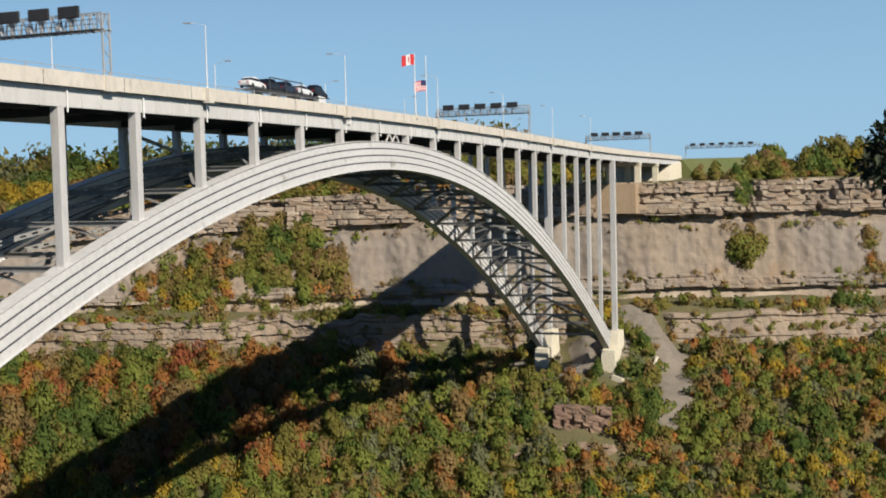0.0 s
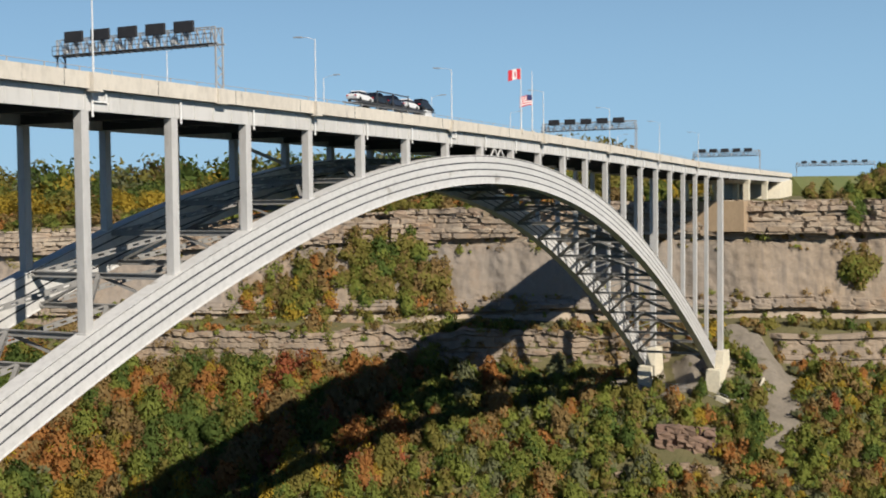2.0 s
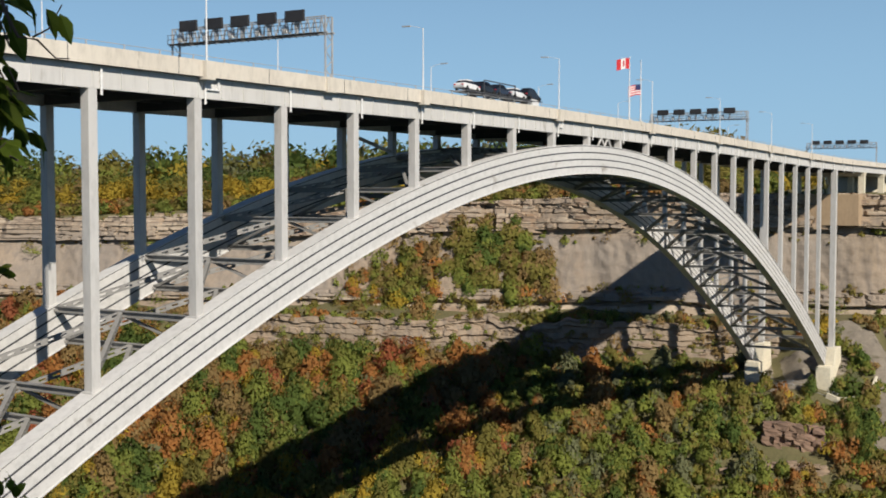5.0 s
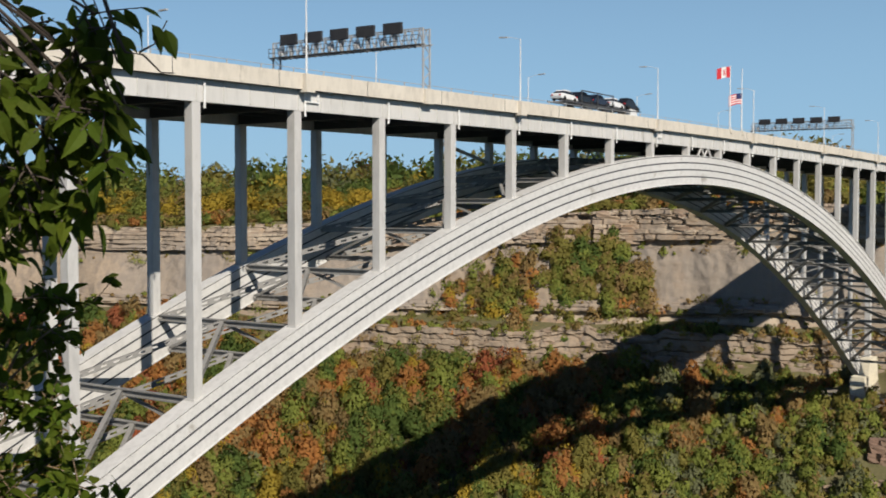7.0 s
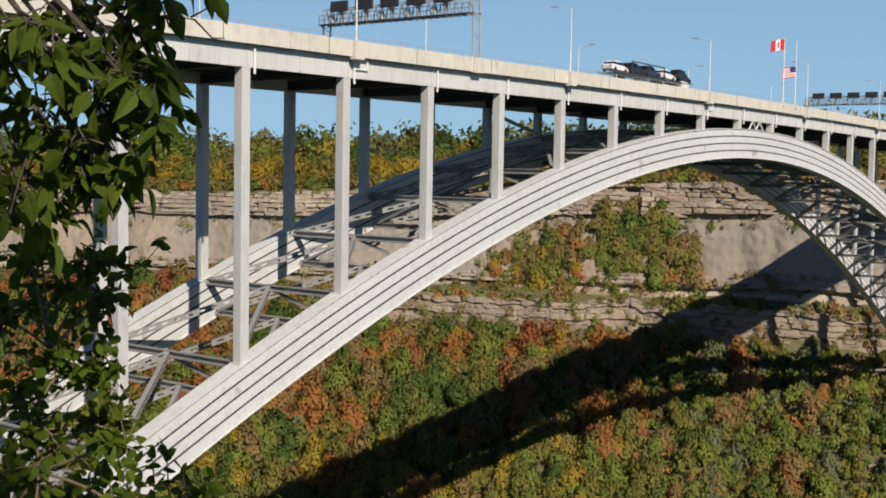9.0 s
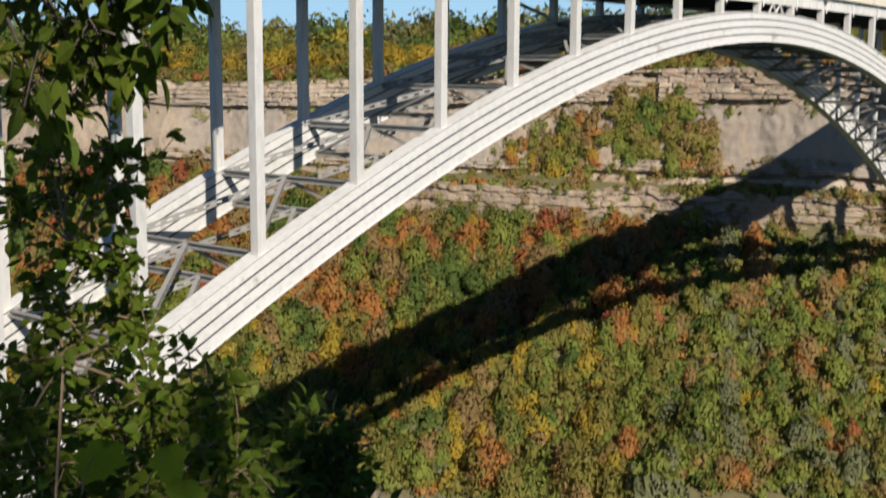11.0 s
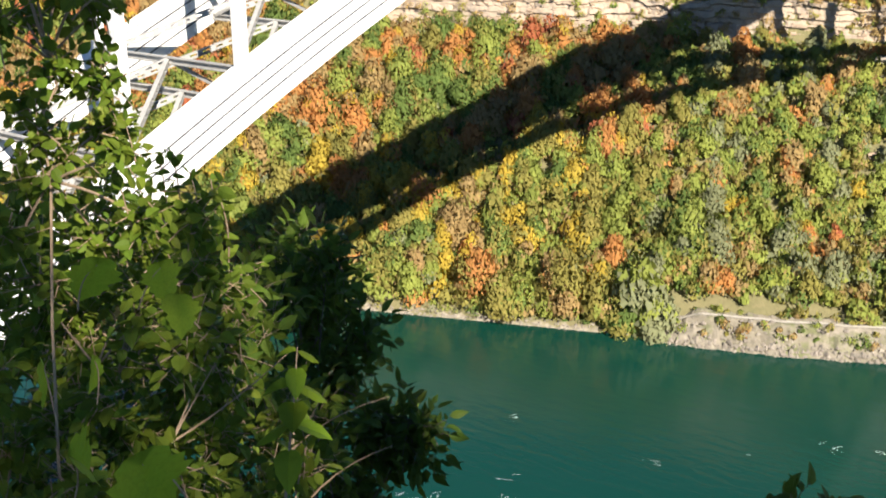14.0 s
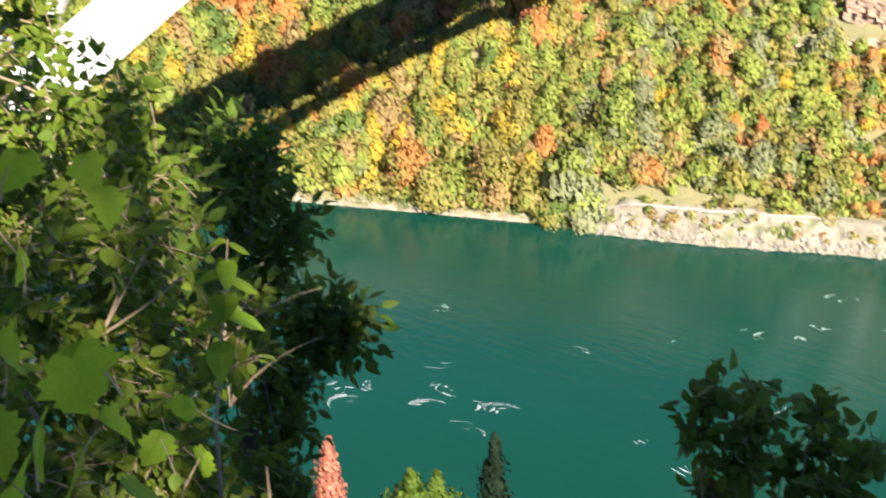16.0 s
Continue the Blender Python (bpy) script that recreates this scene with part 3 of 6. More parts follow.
def spray_crown(base, w, h, count, leaf, r, clumps=5, low=0.2, slim=0.55, loose=0.35, spread=0.17):
    """Upright ragged leaf sprays of a crown made of stacked, shifted clumps: three corners and a normal each, an array (n, 4, 3)."""
    f = np.linspace(low, 0.87, clumps) + r.uniform(-0.06, 0.06, clumps)
    rad = w * 0.5 * (1.05 - slim * f ** 1.6) * r.uniform(0.72, 1.15, clumps)
    off = r.normal(size=(clumps, 2)) * w * spread
    off[-1] *= 0.5
    i = r.choice(clumps, size=count, p=rad ** 2 / np.sum(rad ** 2))
    d = r.normal(size=(count, 3))
    d[:, 2] += 0.25
    d /= np.linalg.norm(d, axis=1)[:, None]
    k = np.where(r.random(count) < 0.22, 0.5 + 0.35 * r.random(count), 0.78 + 0.42 * r.random(count) ** 1.4)
    p = np.empty((count, 3))
    p[:, :2] = off[i] + d[:, :2] * (rad[i] * k)[:, None]
    p[:, 2] = np.maximum(f[i] * h + d[:, 2] * k * np.minimum(rad[i] * 1.2, h * 0.30), 0.03 * h)
    p += np.asarray(base)
    t = r.normal(size=(count, 3)) * loose + (0, 0, 1)
    t -= d * (np.sum(t * d, axis=1) * 0.5)[:, None]
    t /= np.linalg.norm(t, axis=1)[:, None]
    s = np.cross(t, d + r.normal(size=(count, 3)) * 0.5)
    s /= np.linalg.norm(s, axis=1)[:, None] + 1e-9
    m = leaf * (0.6 + 0.9 * r.random(count))[:, None]
    g = m * (0.5 + 0.4 * r.random(count))[:, None]
    flip = np.where(r.random(count) < 0.7, 1.0, -1.0)[:, None]
    out = p - np.asarray(base) - (0, 0, 0.4 * h)
    out /= np.linalg.norm(out, axis=1)[:, None] + 1e-9
    n = d * 0.28 + out * 0.42 + (0, 0, 0.42) + r.normal(size=(count, 3)) * 0.14      # the crown's own rounded surface
    n /= np.linalg.norm(n, axis=1)[:, None]
    a, b, c = p + t * m * 0.55 * flip, p - t * m * 0.45 * flip + s * g * 0.5, p - t * m * 0.45 * flip - s * g * 0.5
    turned = (np.sum(np.cross(b - a, c - a) * n, axis=1) < 0)[:, None]
    return np.stack([a, np.where(turned, c, b), np.where(turned, b, c), n], 1)


def leaves_mesh(name, q, material):
    """One mesh of the sprays that spray_crown gives."""
    n = len(q)
    me = bpy.data.meshes.new(name)
    me.vertices.add(3 * n)
    me.vertices.foreach_set("co", np.ascontiguousarray(q[:, :3]).reshape(-1))
    me.loops.add(3 * n)
    me.loops.foreach_set("vertex_index", np.arange(3 * n, dtype=np.int32))
    me.polygons.add(n)
    me.polygons.foreach_set("loop_start", np.arange(0, 3 * n, 3, dtype=np.int32))
    me.materials.append(material)
    me.update(calc_edges=True)
    me.normals_split_custom_set_from_vertices(np.repeat(q[:, 3], 3, axis=0))
    return me


def quads_mesh(name, q, material):
    q = np.asarray(q).reshape(-1, 4, 3)
    n = len(q)
    me = bpy.data.meshes.new(name)
    me.vertices.add(4 * n)
    me.vertices.foreach_set("co", q.reshape(-1))
    me.loops.add(4 * n)
    me.loops.foreach_set("vertex_index", np.arange(4 * n, dtype=np.int32))
    me.polygons.add(n)
    me.polygons.foreach_set("loop_start", np.arange(0, 4 * n, 4, dtype=np.int32))
    me.materials.append(material)
    me.update(calc_edges=True)
    return me


PALETTES = ([GREEN, GREEN, LIGHT, OLIVE, TAN, ORANGE, TAN, ORANGE, RED, ORANGE, TAN, GREEN, YELLOW, LIGHT],
            [GREEN, LIGHT, GREEN, LIGHT, OLIVE, LIGHT, YELLOW, LIGHT, TAN, ORANGE, OLIVE, LIGHT, YELLOW],
            [GREEN, OLIVE, LIGHT, GREY, LIGHT, OLIVE, LIGHT, GREY, LIGHT, TAN, LIGHT, ORANGE, TAN],
            [GREEN, LIGHT, GREEN, OLIVE, YELLOW, TAN, LIGHT, ORANGE, LIGHT, TAN, YELLOW])


def pick_tone(u, v, r):
    """Tone of a tree by place: patches of related colours, warmer upstream and near the water."""
    s = 1.9 * noise.noise((u * 0.04, v * 0.085, 20.0)) + 0.6 * noise.noise((u * 0.08, v * 0.24, 9.0)) + r.normal() * 0.28
    left = v + 8 * noise.noise((u * 0.05, v * 0.05, 4.0)) > 28
    pal = PALETTES[2] if not left else PALETTES[1] if u < 52 + 12 * noise.noise((v * 0.05, 1.0, 4.0)) else PALETTES[0]
    if v < -42 + 8 * noise.noise((u * 0.06, v * 0.06, 8.0)):
        pal = PALETTES[3]
    return pal[int(np.clip((0.5 + 0.5 * s) * len(pal), 0, len(pal) - 1))]


def near_line(p, a, b):
    """Distance of p from the stretch a to b, in the plan."""
    ax, ay, bx, by = *a, *b
    t = max(0, min(1, ((p[0] - ax) * (bx - ax) + (p[1] - ay) * (by - ay)) / ((bx - ax) ** 2 + (by - ay) ** 2)))
    return math.hypot(p[0] - ax - t * (bx - ax), p[1] - ay - t * (by - ay))


SCREE = [((91, -36), 5.0), ((87, -31), 3.6), ((88, -44), 3.8), ((96, -31), 4.0), ((97, -41), 4.6), ((91, -51), 4.5), ((99, -51), 5.0), ((104, -45), 4.5), ((98, -60), 5.0),
         ((112, -67), 4.5), ((107, -71), 5.0), ((101, -74), 5.2), ((95, -76), 5.5), ((89, -76), 5.5), ((82, -75), 5.0), ((75, -73), 4.5), ((68, -69), 3.5)]
LEDGES = [((65, -39), (65, -53), 2.4), ((57, -36), (58, -53), 1.3), ((56, -28), (57, -39), 1.3), ((108, -50), (108, 150), 1.3), ((60, -39), (60, -53), 2.6), ((8, 15), (9, -20), 1.0)]


def clear(u, v):
    """Bare places on the hillside."""
    if u < (6.6 - 2 * noise.noise((v * 0.1, 3.0, 0.0)) if v < 14 else 1.2 + 10 * max(0, (20 - v) / 6) if v < 20 else 1.2) or 117 < u < 143:
        return True
    if v < 19 and u < 5.6:
        return True
    x, y, _ = place(u, v, 0)
    if 149 < x < 170 and -4 < y < 24:
        return True
    if 145 < x < 150 and -3 < y < 30:
        return True
    if any(math.hypot(u - c[0], v - c[1]) < r for c, r in SCREE):
        return True
    return any(near_line((u, v), a, b) < w for a, b, w in LEDGES)


heaps = [[] for _ in TONES]


KIN = {GREEN: (LIGHT, OLIVE), OLIVE: (TAN, LIGHT), YELLOW: (LIGHT, OLIVE), ORANGE: (YELLOW, TAN), RED: (ORANGE, TAN), TAN: (OLIVE, ORANGE), LIGHT: (OLIVE, GREEN), GREY: (OLIVE, LIGHT)}


def sprout(u, v, h, w, count, leaf, tone, clumps=5, z=None):
    """A tree or shrub whose leaves are mostly of one tone, with a limb or a side of a related one."""
    q = spray_crown(place(u, v, (ground_z(u, v) if z is None else z) - 0.1), w, h, count, leaf, rng, clumps, 0.2 if clumps > 3 else 0.3)
    side = rng.normal(size=3)
    q = q[np.argsort((q[:, 0] - q[:, 0].mean(axis=0)) @ side + rng.normal(size=count) * 0.6)]
    a = int(count * rng.uniform(0.0, 0.38))
    b = int(a * rng.uniform(0.2, 0.8))
    heaps[tone].append(q[a:])
    heaps[KIN[tone][0]].append(q[:b])
    heaps[KIN[tone][1]].append(q[b:a])


for u in np.arange(4, 118, 3.45):
    for v in np.arange(-105 - 0.42 * u, 185 + 0.75 * u, 3.45):
        uu, vv = u + rng.uniform(-1.7, 1.7), v + rng.uniform(-1.8, 1.8)
        if not clear(uu, vv) and not (105 < uu < 113 and bench(vv) > 0.3):
            h = rng.uniform(1.6, 3.3) * (0.55 if 103 < uu < 112 and vv > 0 else 1)
            sprout(uu, vv, h * 1.15, h * rng.uniform(1.6, 2.4), 120, 0.95, int(rng.choice([GREEN, OLIVE, TAN, LIGHT, GREY, pick_tone(uu, vv, rng)], p=[0.06, 0.14, 0.06, 0.15, 0.05, 0.54])), 3)
for u in np.arange(5, 114, 4.9):
    for v in np.arange(-105 - 0.42 * u, 185 + 0.8 * u, 4.9):
        uu, vv = u + rng.uniform(-2.5, 2.5), v + rng.uniform(-2.7, 2.7)
        if clear(uu, vv) or clear(uu - 1.5, vv) or rng.random() < (0.3 if vv < -40 else 0.12 if vv < 10 else 0.06) or ((107.0 if vv > 62 or rng.random() < 0.45 else 103.5) < uu < 114 and bench(vv) > 0.3):
            continue
        h = rng.uniform(3.6, 9.0) * (1.3 if rng.random() < 0.14 else 1)
        if vv < 10:
            h *= 0.78 if vv > -40 else 0.6
        if uu > 98:
            h *= 0.8 if vv > 15 else 0.74
        w = h * rng.uniform(0.66, 1.02)
        sprout(uu, vv, h, w, int(np.clip(17.5 * w * h, 200, 1100)), 0.85, pick_tone(uu, vv, rng), int(rng.integers(4, 7)))


def shore(v):
    """How far the stony bank reaches out into the river."""
    return -4.2 * min(max((21 - v) / 8, 0), 1) * min(max((v + 150) / 60, 0), 1) * (0.75 + 0.25 * math.cos((v + 3) / 14)) + 0.8 * noise.noise((v * 0.15, 0.0, 5.0))


def bank_height(u, v):
    """The bank rises in a broken rock step to a level track, then meets the slope."""
    k = u - shore(v)
    z = float(np.interp(k, [-1.5, 0, 0.8, 2.0, 4.2, 6.6, 8.6, 10.5], [-1.2, 0.05, 0.9, 1.5, 3.2, 5.0, 5.1, 5.2]))
    return z * min(max((21 - v) / 13, 0.12), 1) if z > 0 else z


for _ in range(60):
    v, h = rng.uniform(20, 110), rng.uniform(0.6, 2.2)
    sprout(rng.uniform(0.8, 4), v, h, h * rng.uniform(1.4, 2.4), 60, 0.5, int(rng.choice([OLIVE, LIGHT, GREEN, GREY])), 3)
for _ in range(85):
    v, h = rng.uniform(-75, 15), rng.uniform(0.5, 1.7) * (1.8 if rng.random() < 0.12 else 1)
    u = shore(v) + float(rng.choice([rng.uniform(2.2, 6.2), rng.uniform(8.4, 10.5)], p=[0.6, 0.4]))
    sprout(u, v, h, h * rng.uniform(1.3, 2.2), 70, 0.5, int(rng.choice([OLIVE, LIGHT, GREEN, TAN])), 3, bank_height(u, v))


def far_tone(u, v, r):
    if u < 166:
        return int(r.choice([OLIVE, TAN, GREEN, LIGHT, ORANGE], p=[0.40, 0.22, 0.16, 0.16, 0.06]))
    if u < 189:
        return int(r.choice([YELLOW, LIGHT, GREEN, OLIVE, TAN], p=[0.72, 0.10, 0.06, 0.08, 0.04] if v > 25 else [0.26, 0.16, 0.14, 0.28, 0.16]))
    return int(r.choice([GREEN, GREY, OLIVE, LIGHT, YELLOW], p=[0.36, 0.14, 0.32, 0.10, 0.08]))


# behind the rim, far off
FAR_LEAVES = [[] for _ in TONES]
for u in itertools.chain(np.arange(144, 166, 4), np.arange(168, 250, 10), np.arange(255, 310, 40)):
    step = 4.4 if u < 166 else 9.5 if u < 250 else 15
    for v in np.arange(-190 - 0.3 * (u - 140), 300 + 0.8 * (u - 140), step):
        uu, vv = u + rng.uniform(-3, 3), v + rng.uniform(-0.45, 0.45) * step
        x, y, z = place(uu, vv, ground_z(uu, vv))
        if -16 < y < 36 and u < 400:
            continue
        if y < -16 and u > 166 and rng.random() < 0.72:
            continue
        k = far_tone(uu, vv, rng)
        h = rng.uniform(2.0, 5.0) if u < 166 else rng.uniform(8, 12) if u < 189 else rng.uniform(9, 14) if u < 210 else rng.uniform(12, 23)
        if vv < -40:
            h *= 0.5
        w = h * rng.uniform(0.95, 1.3)
        n = 260 if u < 166 else 1350 if u < 215 else 420
        q = spray_crown((x, y, z - 0.2), w * (1.2 if u < 166 else 0.85), h, n, 0.85 if u < 166 else 1.0 if u < 215 else 2.2, rng, 5 if u < 166 else 7, 0.25, 0.30, 1.3, 0.17 if u < 166 else 0.22)
        a = int(n * rng.uniform(0.0, 0.2))
        q = q[np.argsort((q[:, 0] - q[:, 0].mean(axis=0)) @ rng.normal(size=3))]
        FAR_LEAVES[k].append(q[a:])
        FAR_LEAVES[KIN[k][int(rng.integers(0, 2))]].append(q[:a])
for m, q in zip(TONES, heaps):
    w = new("woodland", leaves_mesh("woodland", np.concatenate(q), m))
    tagged(w, "dense " + m.name.replace("leaves_", "").replace("_", " ") + " autumn trees and shrubs covering the gorge side", "woodland", kind="stuff")


for (name, a, b), leaves in zip(SHADES, FAR_LEAVES):
    if leaves:
        m = mat("far_" + name, tuple(0.92 * k for k in a), tuple(0.92 * k for k in b), 0.8, 0.08, 0.7, 0.0, island=0.10, translucent=0.5, spec=0.05)
        w = new("woodland", leaves_mesh("woodland", np.concatenate(leaves), m))
        tagged(w, "distant " + name.replace("leaves_", "").replace("_", " ") + " autumn trees and bushes behind the cliff edge", "woodland", kind="stuff")


# single trees that stand out
def tree_kind(tone, seed, slim=1.0, count=1100, leaf=0.11):
    """A tree one metre high, to be copied and scaled."""
    r = np.random.default_rng(seed)
    t = thing("tree", "", "tree")
    g = Geo().tube([(0, 0, -0.04), (0.01, 0.0, 0.2), (0.02, 0.015, 0.5), (0.015, 0.01, 0.8)], [0.028, 0.022, 0.015, 0.004], 7)
    for i in range(6):
        a, z = i * 1.9, 0.28 + 0.07 * i
        g.tube([(0.012, 0.005, z), (0.14 * slim * math.cos(a), 0.14 * slim * math.sin(a), z + 0.1), (0.24 * slim * math.cos(a), 0.24 * slim * math.sin(a), z + 0.2)],
               [0.011, 0.007, 0.003], 5)
    part("trunk", g, BARK, t)
    q = spray_crown((0, 0, 0), 0.95 * slim, 1.0, count, leaf, r, 7, 0.16)
    me = leaves_mesh("crown", q, TONES[tone])
    for k in KIN[tone]:
        me.materials.append(TONES[k])
    side = np.argsort(np.argsort(q[:, 0] @ r.normal(size=3) + r.normal(size=len(q)) * 0.05)) / len(q)
    me.polygons.foreach_set("material_index", np.where(side < 0.13, 1, np.where(side > 0.86, 2, 0)).astype(np.int32))
    c = new("crown", me)
    c.parent = t
    return t


WORDS = {GREEN: "deep green", OLIVE: "olive green", YELLOW: "bright yellow", ORANGE: "orange", RED: "red", TAN: "brownish", LIGHT: "light green", GREY: "grey-green"}
KINDS = {}


def plant(tone, u, v, h, wide=1.0, lift=0.0, on="on the wooded gorge slope", z=None, group="trees on the slope"):
    key = (tone, int(u * 7 + v) % 2)
    m = Matrix.Translation(place(u, v, (ground_z(u, v) if z is None else z) + lift)) @ Matrix.Rotation(u * 3.1 + v, 4, "Z") @ Matrix.Diagonal((h * wide, h * wide, h, 1))
    if key not in KINDS:
        ob = tree_kind(tone, 11 + tone * 2 + key[1], 0.85 if key[1] else 0.7)
        KINDS[key] = ob
    else:
        ob = copy_thing(KINDS[key], Matrix.Identity(4))
    ob.matrix_world = m
    return tagged(ob, WORDS[tone] + " autumn tree standing " + on, "tree", group)


for tone, spots in ((YELLOW, [(39, 67, 5.5), (51, 49, 6.5), (40, 134, 7), (45, 57, 6), (37, 4, 5), (44, -25, 5), (42, -33, 4.5), (44, -39, 5), (33, 75, 6), (24, 58, 5), (30, 128, 6.5), (12, 104, 5)]),
                    (RED, [(65, 94, 5.5), (12, 33, 6.5), (16, 93, 4.5), (47, -9, 5), (50, -9, 4.5), (48, 35, 5), (97, 95, 4.5), (80, -88, 4), (30, -20, 4)]),
                    (ORANGE, [(78, 82, 6.5), (16, 46, 5.5), (10, 63, 6.5), (16, 64, 6), (55, 120, 6), (35, 1, 5), (50, 33, 5.5), (71, 90, 6), (60, 100, 6), (97, 88, 5), (27, 40, 5), (20, 88, 5.5), (22, 4, 4.5), (30, -14, 4.5),
                              (72, 101, 6), (90, 105, 5), (84, 128, 6), (60, 140, 6)]),
                    (GREEN, [(84, 110, 6), (78, 117, 6.5), (40, 47, 6.5), (20, 15, 5), (41, -44, 6), (29, -8, 5), (95, 4, 5.5), (74, -63, 5.5), (84, -53, 4.5), (100, 20, 5), (97, 12, 5.5), (90, 30, 5), (72, -66, 6), (67, -61, 5), (14, 50, 5), (46, 88, 5.5)]),
                    (LIGHT, [(9, 72, 5.5), (20, 34, 5), (62, 30, 5.5), (50, 105, 6), (36, 40, 5.5), (92, 118, 5.5), (30, 98, 5), (70, 60, 5), (12, 82, 5)]),
                    (TAN, [(40, 18, 5), (55, 22, 5.5), (28, 24, 5), (62, -5, 4.5), (45, 8, 5), (98, 40, 4.5), (72, 20, 5)])):
    for u, v, h in spots:
        plant(tone, u, v, h * 1.1, 0.95)
for u, v, h, wide, tone in ((2.0, 21.5, 14.5, 1.0, GREY), (1.2, 17.8, 10.5, 1.15, GREY), (2.6, 26.0, 10.0, 1.1, GREEN), (0.8, 24.0, 7.5, 1.2, GREEN)):
    plant(tone, u, v, h, wide, 0.0, "at the water's edge", -0.4)
# scrub clinging to the cliff
scrub = [(-105, 81, 7, OLIVE), (-108, 78, 8, OLIVE), (-104, 77, 7, LIGHT), (-110, 81, 7, OLIVE), (-107, 74, 5, OLIVE), (86, 60, 5, OLIVE), (-146, 80, 6, OLIVE), (-147, 72, 6, TAN),
         (-109, 97, 7, GREEN), (-106, 94, 5, GREEN), (88, 64, 5, TAN), (96, 62, 4, OLIVE), (44, 63, 4, LIGHT), (74, 57, 6, LIGHT), (40, 60, 3, OLIVE)]
for v in np.arange(58, 86, 3.6):       # two broad patches that hang down the face
    for z in np.arange(61, 82, 4.2):
        if z < 82 - 0.35 * (v - 58) and z > 63 - 0.1 * (v - 58) and rng.random() < 0.9:
            scrub.append((v + rng.normal() * 1.1, z + rng.normal() * 1.2, rng.uniform(4.5, 7.0), int(rng.choice([OLIVE, LIGHT, GREEN, YELLOW] if 62 < v < 75 else [OLIVE, TAN, TAN, ORANGE]))))
for v in np.arange(20, 55, 3.6):
    for z in np.arange(66, 90, 4.2):
        if z < 91 - 0.02 * (v - 36) ** 2 - (0.5 * (36 - v) if v < 36 else 0) and z > 66 + 0.35 * max(0, v - 36) and rng.random() < 0.92:
            scrub.append((v + rng.normal() * 1.1, z + rng.normal() * 1.2, rng.uniform(5.0, 8.0), int(rng.choice([OLIVE, GREEN, OLIVE, LIGHT] if v > 30 else [OLIVE, TAN, GREEN, TAN, LIGHT]))))
for v, z, h, tone in scrub:
    h_ = (z - 59) / (rim_height(v) - 59)
    u, _ = cliff_u(h_, v)
    plant(tone, u + 0.4, v, h * 1.1, 1.15, 0, "on a ledge of the cliff", z - h * 0.45, "scrub on the cliff")
# broad crowns on the far rim
for u, v, h, tone in ((165, -139, 10, GREEN), (169, -152, 12, OLIVE), (166, -146, 9, GREEN), (160, -128, 6.5, RED), (158, -122, 9, OLIVE), (172, -160, 12, GREEN), (150, -98, 5, OLIVE), (152, -104, 6, GREEN),
                      (149, -110, 5, GREEN), (154, -116, 7, OLIVE), (141, -103, 7, GREEN), (142, -109, 8, GREEN), (141, -116, 6, GREEN), (140, -97, 4.5, OLIVE), (143, -122, 6, OLIVE), (142, -91, 4, OLIVE), (164, -158, 9, YELLOW)):
    plant(tone, u, v, h, 1.1, 0, "on top of the cliff", None, "trees on the rim")

# ---------------------------------------------------------------- rocks
PALE = mat("shore_rock", (0.185, 0.16, 0.13), (0.12, 0.105, 0.085), 0.9, 0.3, 2.5, 0.6, island=0.2)
ROCK = mat("ledge_rock", (0.34, 0.255, 0.18), (0.20, 0.155, 0.112), 0.95, 0.15, 1.2, 0.8, obj=0.18, depth=0.2)
RUST = mat("red_shale", (0.215, 0.142, 0.102), (0.165, 0.112, 0.082), 0.95, 0.2, 1.5, 0.8, obj=0.15, stretch=(1, 1, 3), depth=0.2)
SCREEM = mat("grey_scree", (0.2664, 0.2294, 0.185), (0.1776, 0.1554, 0.1221), 0.95, 0.25, 1.2, 0.9, depth=0.3, spots=((0.1258, 0.111, 0.074), 0.35, 0.35))


def stone_mesh(name, seed, material, sharp=0.16):
    r = np.random.default_rng(seed)
    me = bpy.data.meshes.new(name)
    bm = bmesh.new()
    bmesh.ops.create_cube(bm, size=1.0)
    bmesh.ops.subdivide_edges(bm, edges=bm.edges[:], cuts=1, use_grid_fill=True)
    for v in bm.verts:
        k = 0.93 if sum(abs(c) > 0.4 for c in v.co) == 3 else 1.0
        v.co = v.co * k + Vector(r.normal(size=3)) * sharp * 0.45
    bm.to_mesh(me)
    bm.free()
    me.materials.append(material)
    return me


STONES = [stone_mesh("stone", i, ROCK) for i in range(7)]
REDS = [stone_mesh("stone", 30 + i, RUST) for i in range(3)]
turn = math.atan2(NV.y, NV.x)


def stone(mesh, u, v, z, size, parent, tilt=0.05):
    o = new("stone", mesh)
    o.parent = parent
    o.matrix_world = Matrix.Translation(place(u, v, z)) @ Euler((rng.normal() * tilt, rng.normal() * tilt, turn + rng.normal() * tilt * 2)).to_matrix().to_4x4() @ Matrix.Diagonal((*size, 1))
    return o


